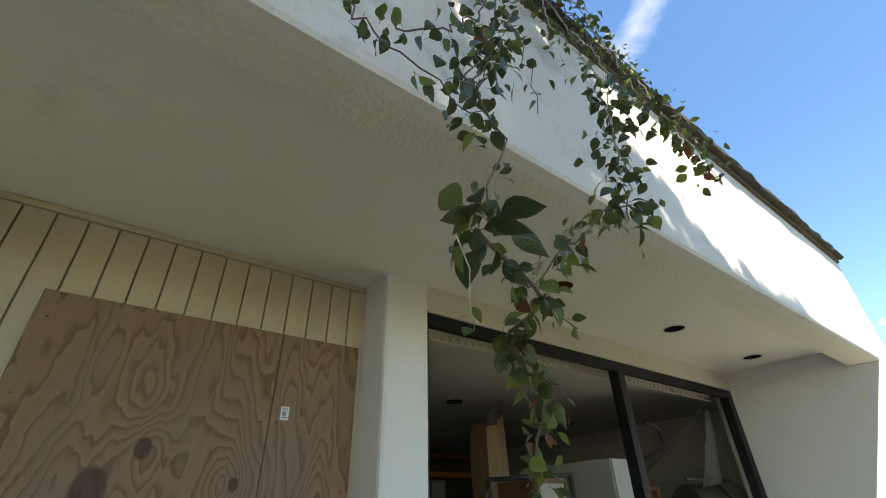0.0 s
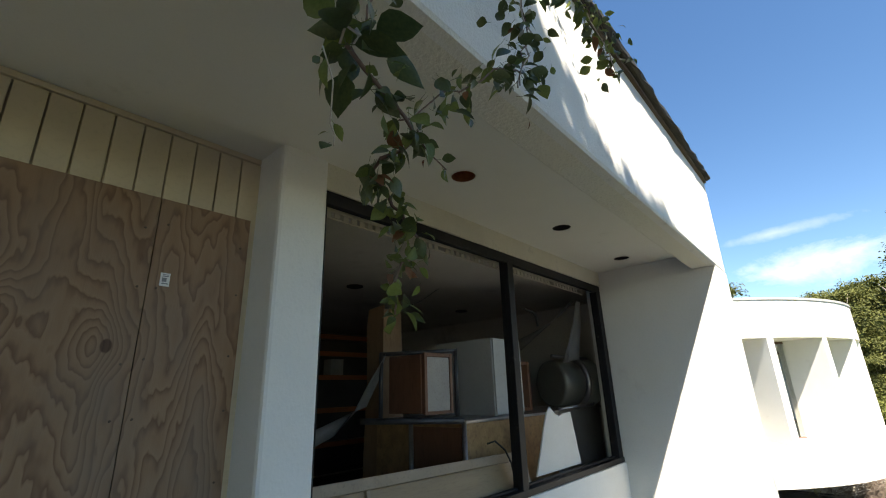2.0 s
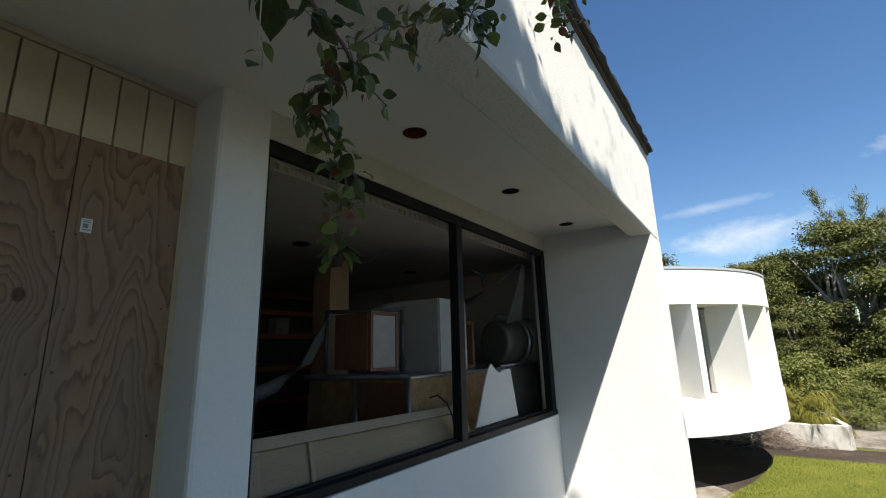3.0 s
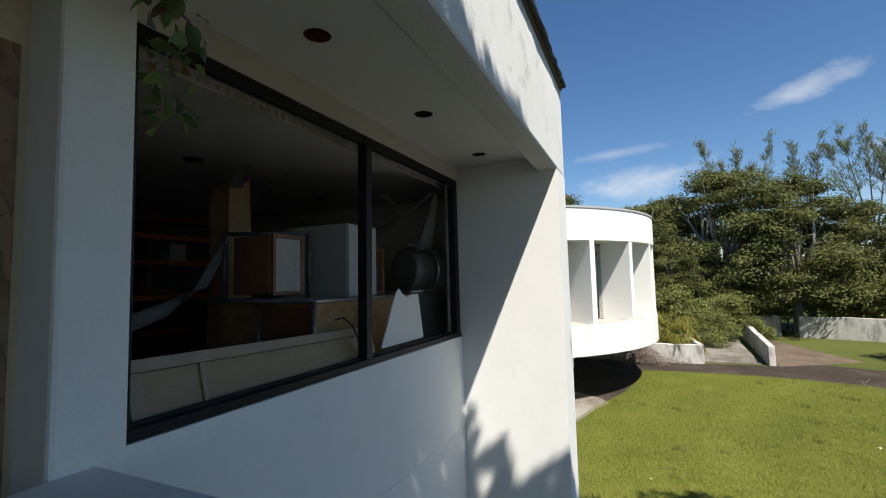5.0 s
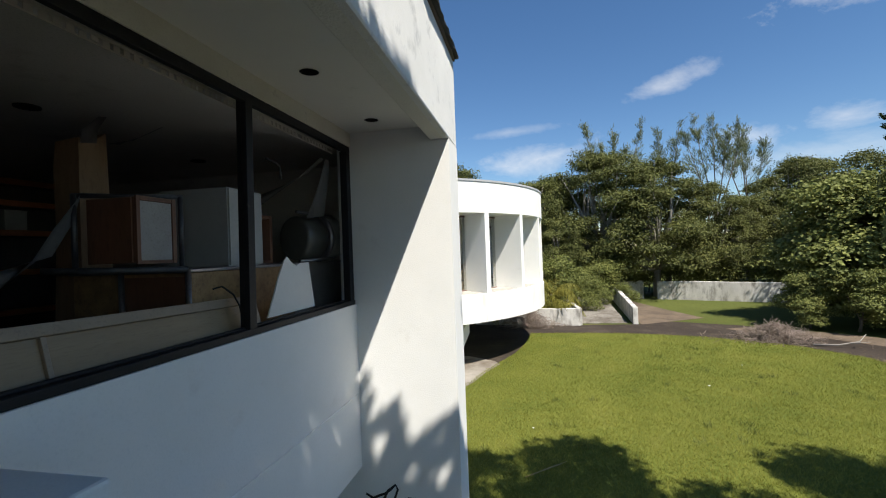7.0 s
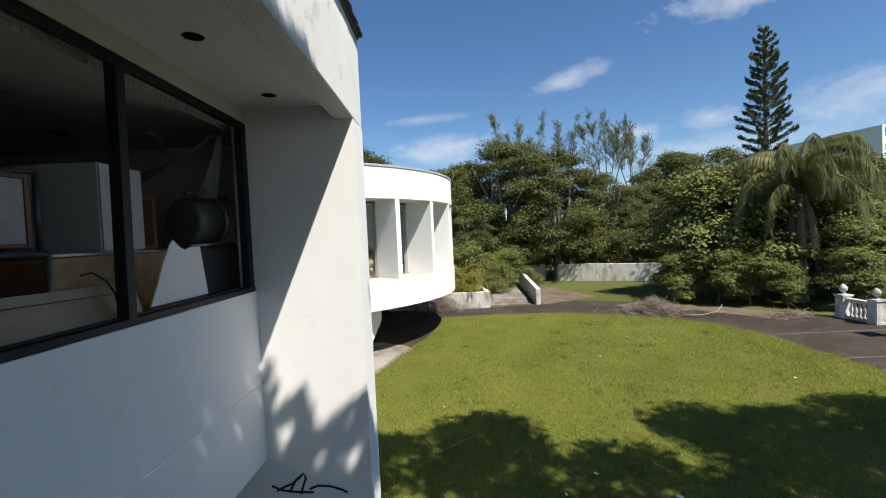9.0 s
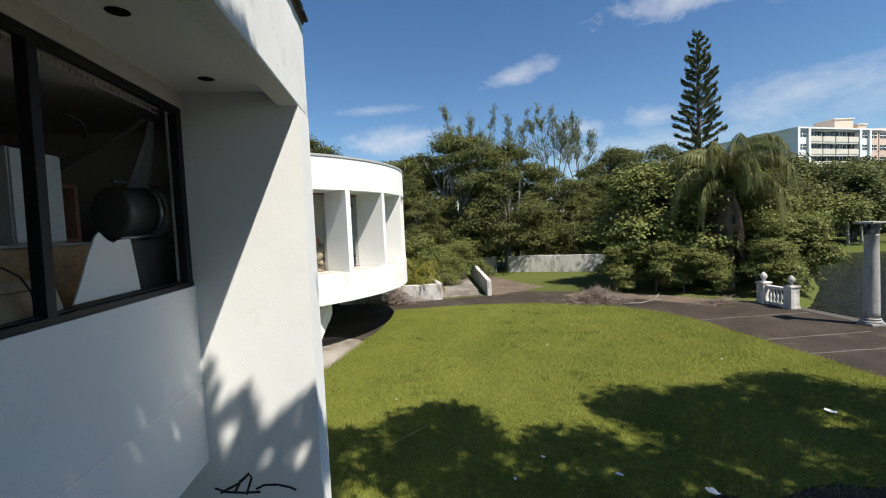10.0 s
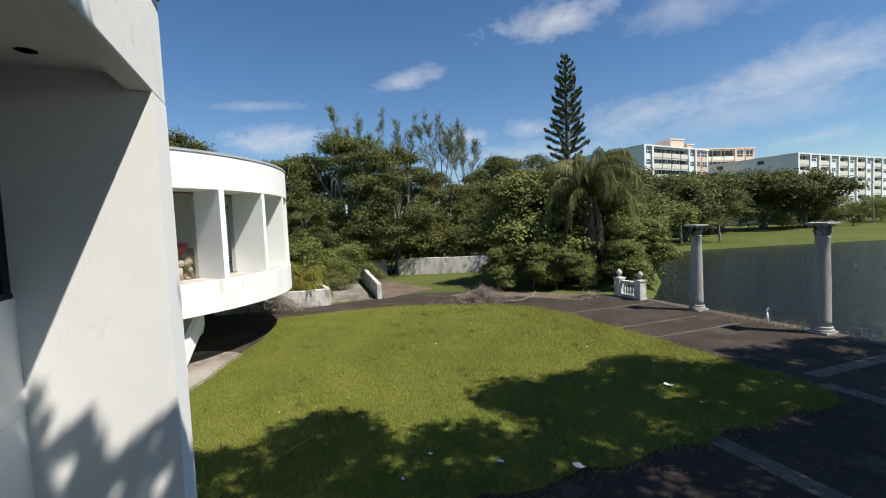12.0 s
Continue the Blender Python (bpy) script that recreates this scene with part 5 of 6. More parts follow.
# graffiti and a crack on the fin wall
gr = thing("graffiti", (5.425, 2.0, 1.2), "black spray-painted scrawl on the white wall", "graffiti")
for pts in ([(2.36, 1.15), (2.26, 1.2), (2.16, 1.24), (2.08, 1.3), (2.02, 1.36), (1.99, 1.3), (2.03, 1.2), (2.06, 1.1)], [(2.2, 1.13), (2.12, 1.28), (2.05, 1.33)], [(1.95, 1.16), (1.85, 1.2), (1.7, 1.19), (1.55, 1.14), (1.48, 1.1)], [(2.42, 1.22), (2.3, 1.16), (2.1, 1.13), (1.9, 1.12)]):
    bm = bmesh.new()
    tube(bm, [(5.4275, y, z) for y, z in pts], 0.016, 6)
    for v in bm.verts:
        v.co.x = 5.4275 + (v.co.x - 5.4275) * 0.12
    part("stroke", bm, BLACKPAINT, gr)

# ---- the round wing ----
RC, RR = (22.6, 8.0), 8.15
rot = thing("round_wing", (RC[0], RC[1], 1.55), "white round building wing raised on posts with radial fins", "building")
part("lower_band", arc_wall(bmesh.new(), RC, RR - 0.25, RR, -260, 20, 1.55, 2.62, 90), STREAKED, rot)
part("upper_band", arc_wall(bmesh.new(), RC, RR - 0.3, RR, -260, 20, 5.74, 6.93, 90), STUCCO, rot)
part("roof_cap", arc_wall(bmesh.new(), RC, RR - 1.2, RR + 0.03, -260, 20, 6.932, 7.01, 90), GREYCAP, rot)
bm = lathe([(RR - 0.02, 1.6), (RR - 0.02, 1.75)], 72)
bmesh.ops.translate(bm, verts=bm.verts, vec=(*RC, 0))
part("floor_slab", bm, STUCCO, rot)
bm = lathe([(RR - 0.26, 2.45), (RR - 0.26, 2.6)], 72)
bmesh.ops.translate(bm, verts=bm.verts, vec=(*RC, 0))
part("balcony_floor", bm, STUCCO, rot)
bm = lathe([(RR - 0.31, 5.75), (RR - 0.31, 5.95)], 72)
bmesh.ops.translate(bm, verts=bm.verts, vec=(*RC, 0))
part("ceiling_slab", bm, STUCCO, rot)
bm = lathe([(RR - 1.0, 6.85), (RR - 1.0, 6.95)], 72)
bmesh.ops.translate(bm, verts=bm.verts, vec=(*RC, 0))
part("roof", bm, GREYCAP, rot)
DEEP = 1.45
for k in range(-3, 8):
    a = -132.4 + 15.6 * k
    m = Matrix.Translation((*RC, 0)) @ Matrix.Rotation(radians(a), 4, "Z")
    part("fin", boxes((RR - DEEP, RR - 0.012, -0.11, 0.11, 2.6, 5.745), bevel=0.008, turn=m), STUCCO, rot)
    h = Matrix.Translation((*RC, 0)) @ Matrix.Rotation(radians(a + 7.8), 4, "Z")
    r = RR - DEEP + 0.12
    w = r * math.sin(radians(7.8)) * 0.985
    wd = part("window", boxes((r - 0.03, r + 0.03, -w, -w + 0.07, 2.62, 5.74), (r - 0.03, r + 0.03, w - 0.07, w, 2.62, 5.74), (r - 0.03, r + 0.03, -w, w, 5.66, 5.74), (r - 0.03, r + 0.03, -w, w, 2.6, 2.7), bevel=0.004, turn=h), PINKFIN, rot)
    gl = part("pane", boxes((r - 0.004, r + 0.004, -w + 0.072, w - 0.072, 2.702, 5.658), turn=h), GLASS, wd)
    gl.visible_shadow = False
    part("sill", boxes((RR - DEEP + 0.16, RR - 0.26, -w, w, 2.602, 2.66), bevel=0.01, turn=h), CONCRETE, rot)
inner = thing("inner_wall", (19.5, 7.0, 2.6), "pale rubble-stone wall inside the round wing", "wall", kind="structure")
st = bpy.data.meshes.new("stone")
bm = bmesh.new()
bmesh.ops.create_icosphere(bm, subdivisions=2, radius=0.2)
for v in bm.verts:
    v.co *= 1 + 0.25 * noise.noise(v.co * 6)
    v.co.z *= 0.7
bm.to_mesh(st)
bm.free()
st.materials.append(RUBBLE)
part("core", arc_wall(bmesh.new(), RC, RR - 2.9, RR - 2.75, -250, 10, 2.6, 5.75, 60), ROOMWALL, inner)
for k in range(120):
    a = radians(rng.uniform(-142, -120))
    r = RR - 1.85 + rng.uniform(-0.2, 0.2)
    child("stone", st, inner).matrix_basis = pose(RC[0] + r * math.cos(a), RC[1] + r * math.sin(a), rng.uniform(2.65, 3.6), *rng.uniform(0, 360, 3))
ch = thing("red_chair", (18.0, 3.85, 2.6), "faded red lounge chair with wooden legs behind glass", "chair")
bm = bmesh.new()
bmesh.ops.create_uvsphere(bm, u_segments=20, v_segments=10, radius=0.55, matrix=pose(18.0, 3.85, 3.95))
bmesh.ops.delete(bm, geom=[v for v in bm.verts if v.co.z > 3.97], context="VERTS")
bmesh.ops.solidify(bm, geom=bm.faces[:], thickness=0.04)
part("shell", bm, RED, ch)
for s in range(4):
    bm = bmesh.new()
    tube(bm, [(18.0 + 0.15 * math.cos(s * 1.57), 3.85 + 0.15 * math.sin(s * 1.57), 3.35), (18.0 + 0.4 * math.cos(s * 1.57), 3.85 + 0.4 * math.sin(s * 1.57), 2.6)], 0.025, 8)
    part("leg", bm, REDWOOD, ch)
pst = thing("support_post", (15.6, 3.35, G), "square white post carrying the round wing", "post", "posts under the round wing")
part("shaft", boxes((15.45, 15.75, 3.2, 3.5, G + 0.06, 1.6), bevel=0.01), STUCCO, pst)
part("foot", boxes((15.42, 15.78, 3.17, 3.53, G + 0.03, G + 0.35), bevel=0.01), STUCCO, pst)
copy_thing(pst, Matrix.Translation((18.0, 8, G)))
stair = thing("stair_flank", (17.6, 4.0, G), "sloping white stair flank under the round wing", "stair")
bm = bmesh.new()
f = bm.faces.new([bm.verts.new(p) for p in ((15.78, 3.35, G), (15.78, 3.35, G + 0.55), (17.9, 2.95, 1.6), (17.9, 2.95, 0.95))])
ext = bmesh.ops.extrude_face_region(bm, geom=[f])
bmesh.ops.translate(bm, verts=[v for v in ext["geom"] if isinstance(v, bmesh.types.BMVert)], vec=(0, 0.2, 0))
bmesh.ops.recalc_face_normals(bm, faces=bm.faces)
part("flank", bm, STUCCO, stair)
tagged(part("undercroft_wall", arc_wall(bmesh.new(), RC, RR - 4.2, RR - 4.0, -260, 20, G, 1.6, 60), ROOMWALL), "dim wall under the round wing", "wall", kind="structure")
tagged(part("link_wall", boxes((5.975, 17.0, 8.6, 8.8, G, 6.6)), STUCCO), "plain white wall between house and round wing", "wall", kind="structure")

# ---- trees ----
def crown_blobs(width, low, high, count, r, rng):
    """Uneven tiers of small blobs that leave gaps between them."""
    out = []
    for k in range(count):
        f = (k + 0.5) / count
        z = low + (high - low) * f
        w = width * math.sin(math.pi * min(0.95, 0.22 + 0.75 * f)) ** 0.7
        a = k * 2.4 + rng.normal() * 0.3
        q = w * rng.uniform(0.35, 1.0)
        s = r * rng.uniform(0.7, 1.25) * (1.1 - 0.35 * f)
        out.append((q * math.cos(a), q * math.sin(a), z + rng.normal() * 0.3, s, s, s * 0.62))
    return out


BIG = crown_blobs(4.3, 1.8, 10.8, 46, 1.4, rng)
big = tree("fig_tree", (43.0, 0.5, G), BIG, FIG, PALEBARK, rng, "tall dark-green spreading tree behind the garden wall", clumps=1250, leaves=50, size=0.175, clump=0.62, radius=0.3, group="trees behind the wall")
for x, y, s, r in ((43.0, -5.6, 1.22, 60), (42.0, -10.2, 1.1, 140), (44.0, -14.8, 0.9, 250), (46.0, 6.0, 1.0, 20), (46.0, -19.0, 0.8, 310), (40.5, -1.6, 0.64, 200), (49, -2, 1.1, 100), (48.0, -25.0, 1.12, 80), (41.5, 3.4, 0.8, 260), (47.0, 9.3, 1.27, 170)):
    t = copy_thing(big, pose(x, y, G, 0, 0, r) @ Matrix.Scale(s, 4))
oak = tree("oak_tree", (37.0, -22.0, G), crown_blobs(4.4, 2.4, 9.6, 26, 1.6, rng), OAK, BARK, rng, "dark-green round-crowned tree near the water", clumps=700, leaves=52, size=0.18, clump=0.65, group="trees by the lake")
for x, y, s, r in ((33.0, -26.0, 0.85, 70), (41.0, -27.5, 1.0, 190), (37.5, -32.0, 0.9, 300), (46.0, -33.0, 1.05, 30), (44.0, -40.0, 0.9, 120), (51, -26, 1.2, 77)):
    copy_thing(oak, pose(x, y, G, 0, 0, r) @ Matrix.Scale(s, 4))
grape = tree("sea_grape", (27.6, -16.9, G), [(0, 0, 5.2, 2.5, 2.5, 2.2), (-1.2, 1.6, 3.4, 2.0, 2.0, 2.0), (1.3, -1.6, 5.8, 2.0, 2.0, 1.7), (0.4, 1.6, 6.4, 1.6, 1.6, 1.5), (-1.4, -1.0, 2.4, 1.8, 1.8, 1.5), (-1.6, 1.4, 1.3, 1.5, 1.7, 1.2), (1.6, 2.0, 3.6, 1.8, 1.6, 2.0)], GRAPE, BARK, rng, "large sea-grape shrub with round yellow-green leaves", "shrub", clumps=620, leaves=34, size=0.19, clump=0.6, radius=0.16, group="sea grapes", aspect=0.95)
for x, y, s, r in ((24.6, -21.8, 0.6, 200), (26.5, -22.5, 0.8, 75), (30.5, -21.0, 0.95, 140), (29.5, -25.0, 0.8, 10), (23.4, -17.6, 0.3, 30), (21.6, -19.6, 0.4, 50), (23.0, -21.8, 0.55, 160), (24.4, -24.2, 0.7, 280), (25.0, -14.9, 0.4, 120), (23.9, -16.0, 0.36, 240), (26.0, -13.4, 0.36, 20), (27.0, -18.6, 1.06, 310)):
    copy_thing(grape, pose(x, y, G, 0, 0, r) @ Matrix.Scale(s, 4))
# low shrubs round the wing and under the trees
bush = tree("shrub", (32.0, -0.6, G), [(0, 0, 1.6, 1.3, 1.3, 1.1), (0.8, 1.0, 2.6, 1.2, 1.2, 1.0), (-0.6, -0.8, 1.0, 1.1, 1.1, 0.8), (0.9, -0.9, 2.2, 1.0, 1.0, 0.9)], GRAPE, BARK, rng, "leafy light-green shrub behind the low wall", "shrub", clumps=190, leaves=34, size=0.15, clump=0.5, radius=0.06, group="shrubs")
for x, y, s, r in ((32.5, 2.6, 1.2, 40), (33.5, -1.0, 1.15, 130), (31.6, -3.1, 0.5, 15), (33.4, -4.0, 0.7, 95), (37.5, -3.6, 1.0, 200), (36.0, -6.6, 0.5, 80), (32.5, 5, 1.5, 250), (39.0, -5.2, 1.2, 310), (42.0, -12.6, 1.1, 70), (39.6, -19.0, 1.4, 170)):
    copy_thing(bush, pose(x, y, G, 0, 0, r) @ Matrix.Scale(s, 4))
for k in range(13):
    copy_thing(bush, pose(45.5 + 1.2 * math.sin(k * 2.1) + (k > 10) * -1.5, 5.5 - 1.75 * k, G, 0, 0, 67 * k) @ Matrix.Scale(1.25 + 0.35 * math.sin(k * 1.3), 4))
palm("queen_palm", (24.5, -19.4, G), 5.9, rng, "queen palm with long drooping feathery fronds", 48, 5.3, 1.42, 1.65, None, 8, 0.14, 120, leaf_len=0.7)
for x, y, h, n in ((29.4, 0.9, 1.0, 11), (30.4, -0.8, 1.5, 12), (29.7, 2.6, 1.7, 11), (28.7, -0.6, 0.4, 9), (28.6, 1.9, 0.5, 8)):
    palm("areca_palm", (x, y, G), h, rng, "small yellow-green palm beside the round wing", n + 3, 2.5, 0.85, 1.35, ARECA, 0, 0.07, 44, "small palms", 0.55)


def norfolk_pine(at, height, label):
    ob = thing("norfolk_pine", at, label, "pine tree")
    at = Vector(at)
    bm = bmesh.new()
    tube(bm, [at + Vector((0, 0, -0.2)), at + Vector((0.1, 0, height * 0.5)), at + Vector((0, 0.1, height))], [0.3, 0.2, 0.03], 8)
    part("trunk", bm, BARK, ob)
    pts, dirs = [], []
    bb = bmesh.new()
    z = height * 0.34
    while z < height - 0.2:
        f = (height - z) / (height * 0.66)
        ln = 0.2 + 1.75 * min(1.0, 2.1 * f) ** 0.8
        n = 6 if f > 0.15 else 4
        off = rng.uniform(0, 6.28)
        for k in range(n):
            a = off + 2 * math.pi * k / n + rng.normal() * 0.12
            l1 = ln * rng.uniform(0.5, 1.12)
            d = Vector((math.cos(a), math.sin(a), 0.28 + 0.3 * (1 - f)))
            p0 = at + Vector((0, 0, z))
            p1, p2 = p0 + d * l1 * 0.55, p0 + d * l1 + Vector((0, 0, 0.14 * l1))
            tube(bb, [p0, p1, p2], [0.035, 0.025, 0.01], 4)
            m = int(68 * l1) + 16
            s = rng.uniform(0.22, 1.02, m) ** 0.75
            side = Vector((-math.sin(a), math.cos(a), 0))
            for t in s:
                q = p0.lerp(p2, t) + side * rng.normal() * 0.16 * l1 * (1.15 - t) + Vector((0, 0, 0.04 + rng.normal() * 0.09))
                pts.append(tuple(q))
                dirs.append((math.cos(a) * 0.8, math.sin(a) * 0.8, 0.6))
        z += 0.5 + 0.3 * f
    part("branch", bb, BARK, ob)
    child("needles", leaf_mesh("needles", np.array(pts), 0.3, rng, PINE, 0.28, along=np.array(dirs) * 1.6, spread=0.5), ob)
    return ob


norfolk_pine((36.8, -26.4, G), 20.2, "tall narrow Norfolk pine with tiered branches")


def casuarina(at, height, label, tips):
    ob = thing("casuarina", at, label, "casuarina tree", "casuarinas above the trees")
    at = Vector(at)
    bm = bmesh.new()
    pts, dirs = [], []
    tops = []
    for k in range(tips):
        tops.append(at + Vector((rng.uniform(-1.6, 1.6), (k - (tips - 1) / 2) * 1.5 + rng.normal() * 0.3, height * rng.uniform(0.82, 1.0))))
    fork = at + Vector((0, 0, height * 0.4))
    tube(bm, [at - Vector((0, 0, 0.2)), fork], [0.28, 0.2], 7)
    for t in tops:
        tube(bm, [fork - Vector((0, 0, 0.2)), fork.lerp(t, 0.5) + Vector((0, 0, -0.4)), t], [0.1, 0.045, 0.01], 5)
        lead = (t - fork).normalized()
        for j in range(22):
            s = rng.uniform(0.42, 0.97)
            a = rng.uniform(0, 2 * math.pi)
            ln = (0.5 + 2.3 * (1.0 - s)) * rng.uniform(0.7, 1.2)
            d = (lead * 1.0 + Vector((math.cos(a), math.sin(a), 0.1)) * 0.85).normalized()
            p0 = fork.lerp(t, s)
            p1 = p0 + d * ln
            tube(bm, [p0, p1], [0.02, 0.006], 3)
            for w in rng.uniform(0.1, 1.05, 34):
                q = p0.lerp(p1, w) + Vector(rng.normal(size=3)) * 0.13
                pts.append(tuple(q))
                dirs.append((d.x, d.y, d.z + 0.15))
        for w in rng.uniform(0.75, 1.03, 60):
            q = fork.lerp(t, w) + Vector(rng.normal(size=3)) * 0.12
            pts.append(tuple(q))
            dirs.append(tuple(lead))
    part("trunk", bm, BARK, ob)
    child("needles", leaf_mesh("needles", np.array(pts), 0.5, rng, CASUARINA, 0.09, along=np.array(dirs) * 1.3, spread=0.45), ob)
    return ob


for x, y, h, n in ((50.0, -8.4, 18.6, 5), (50.5, -13.4, 17.6, 2), (49.5, -17.8, 18.0, 5), (51.5, -21.6, 17.6, 4)):
    casuarina((x, y, G), h, "grey-green feathery casuarina rising behind the trees", n)

# far shore
far = tree("shore_tree", (52.0, -58.0, G), [(0, 0, 4.6, 2.8, 2.8, 1.8), (-1.6, 1.8, 3.8, 2.2, 2.2, 1.5), (1.8, -1.6, 4.0, 2.2, 2.2, 1.5), (0, -2.4, 3.2, 1.8, 1.8, 1.3), (-1.2, -1, 2.4, 1.8, 1.8, 1.1)], OAK, BARK, rng, "round dark tree on the far shore", clumps=170, leaves=44, size=0.3, clump=0.8, group="far shore trees")
FAR = [(66, -84, 1.9), (63, -92, 2.0), (60, -100, 1.85), (69, -76, 2.0), (72, -88, 2.2), (67, -97, 2.0), (57, -109, 0.5), (50, -52, 1.6), (53, -46, 1.7), (56, -57, 1.8), (60, -66, 1.8), (61, -75, 1.7), (48, -43, 1.5), (52.5, -59, 1.1), (64, -104, 1.6), (55, -40, 1.6), (60, -47, 1.9), (64, -58, 2.0), (75, -80, 2.2), (70, -128, 0.7), (66, -137, 0.7), (62, -147, 0.8), (72, -120, 1.3), (58, -156, 1.0), (74, -140, 0.8), (54, -166, 1.1), (47, -176, 1.1), (66, -113, 0.6), (49, -48.5, 0.7)]
for k, (x, y, s) in enumerate(FAR):
    copy_thing(far, pose(x, y, G + 0.2, 0, 0, 47 * k) @ Matrix.Diagonal((s, s, s * (0.92 + 0.06 * (k % 3)), 1)))
for x, y, h in ((46.5, -51.5, 3.4), (48.5, -55.5, 4.2), (47.5, -60, 2.6), (58, -118, 5), (56, -125, 4)):
    palm("coconut_palm", (x, y, G + 0.1), h, rng, "palm with arching fronds on the far shore", 13, 2.6, 0.8, 1.0, FROND, 0, 0.13, 30, "shore palms", 0.6)

for k in range(15):
    copy_thing(bush, pose(64 + 4 * math.sin(k * 1.9), -62 - 5.2 * k, G + 0.2, 0, 0, 51 * k) @ Matrix.Scale(1.5 + 0.4 * math.sin(k * 2.7), 4))

# unseen trees behind the balcony, inferred from the shade on wall, terrace and lawn


def sunward(p, level):
    """Where the sun's ray through each point meets the given height."""
    k = (level - p[:, 2]) / SUN.z
    return p[:, 0] + SUN.x * k, p[:, 1] + SUN.y * k


def shade_tree(base, blobs, clumps, label, layer=None, leaves=0, clear=None):
    """A tree of wide flat boughs; layer: a broad spread of foliage; clear: tells which leaves stand in the gaps of the crown."""
    ob = thing("shade_tree", (*base, G), label, "tree", "shade trees")
    bm = bmesh.new()
    limbs(bm, (*base, G), [b[:3] for b in blobs], 0.3, rng, high=0.8)
    part("trunk", bm, BARK, ob)
    pts = crown_points(blobs, clumps, 42, rng, 0.6, reach=1.25)
    if layer:
        x0, x1, y0, y1, z0, z1 = layer
        pts = np.concatenate([pts, rng.uniform((x0, y0, z0), (x1, y1, z1), (leaves, 3))])
    if clear:
        pts = pts[~clear(pts)]
    child("crown", leaf_mesh("crown", pts, 0.17 if clear else 0.26, rng, FIG, 0.7 if clear else 0.55), ob)


def balcony_gaps(p):
    """The crown's rim by the house, and the gaps that let round patches of sun through."""
    u, v = sunward(p, 11.0)
    rim = np.interp(-v, [1.2, 1.4, 1.62, 1.85, 2.05, 2.25, 2.49, 2.66, 3.0], [1.42, 1.34, 1.12, 1.22, 1.1, 0.98, 1.14, 1.2, 1.22])
    out = ((v > -3.0) & (u > rim)) | ((v > -1.19) & (p[:, 2] > 9.5) & (u > -0.35 + 0.25 * np.sin(9 * v)))
    for gu, gv, ru, rv in ((0.95, -1.85, 0.085, 0.1), (0.99, -2.27, 0.05, 0.06), (1.03, -2.6, 0.05, 0.07), (0.79, -2.43, 0.075, 0.1), (0.8, -2.83, 0.1, 0.1), (1.08, -2.2, 0.09, 0.12), (1.16, -1.6, 0.08, 0.09)):
        out |= ((u - gu) / ru) ** 2 + ((v - gv) / rv) ** 2 < 1
    return out


# boughs at z 8 and lower are added to block sky light on the doorway
shade_tree((-6.0, -3.5), [(-1.5, -2.9, 11.0, 2.1, 1.2, 0.6), (-0.25, -2.5, 11.0, 0.9, 0.85, 0.4), (-1.7, -1.9, 11.0, 1.1, 0.5, 0.3), (-3.3, -1.9, 11.0, 1.2, 0.5, 0.3), (-4.6, -1.9, 11.2, 1.9, 1.4, 0.7), (-5.2, -4.0, 11.4, 2.4, 2.0, 0.9), (-1.8, -5.0, 11.4, 2.2, 1.6, 0.8), (-3.4, -4.8, 8.0, 2.2, 1.8, 1.5), (-6.2, -3.6, 7.0, 2.2, 2.0, 1.6), (-5.8, -1.2, 8.0, 1.8, 1.5, 1.2), (-2.0, -6.6, 7.6, 2.0, 1.8, 1.5), (-8.0, -1.0, 6.4, 1.8, 1.8, 1.6)], 900, "broad unseen shade tree beside the balcony with added low boughs", (-4.5, 1.3, -3.2, -0.6, 10.8, 11.2), 11500, balcony_gaps)
shade_tree((-3.0, -8.5), [(2.3, -4.3, 13.0, 1.2, 1.2, 0.6), (3.3, -6.4, 13.0, 1.1, 1.0, 0.6), (1.5, -6.8, 13.0, 1.4, 1.5, 0.7), (-0.3, -7.4, 12.6, 1.6, 1.5, 0.8), (-2.9, -8.0, 12.4, 1.9, 1.8, 0.8), (-0.4, -10.0, 12.8, 1.9, 1.6, 0.8), (2.9, -11.4, 13.2, 1.7, 1.0, 0.7), (2.0, -9.0, 13.0, 0.7, 0.7, 0.4)], 470, "tall shade tree on the terrace behind the balcony", (-4.0, 0.6, -14.0, -7.0, 12.6, 13.3), 2300)
shade_tree((-3.0, -15.0), [(2.5, -13.6, 13.4, 1.6, 1.3, 0.7), (3.3, -15.6, 13.4, 1.2, 1.2, 0.6), (0.3, -13.4, 13.2, 1.6, 1.6, 0.8), (0.9, -17.0, 13.6, 1.9, 1.6, 0.8), (-2.1, -14.2, 13.0, 1.9, 1.9, 0.9), (-1.9, -18.2, 13.4, 2.2, 1.8, 0.9), (1.3, -20.0, 14.0, 1.8, 1.5, 0.8), (1.6, -22.6, 14.0, 1.4, 1.6, 0.7)], 560, "tall shade tree by the water behind the balcony", (-4.5, 1.4, -24.0, -14.0, 12.9, 13.5), 5600)

# ---- vine hanging from the eaves ----


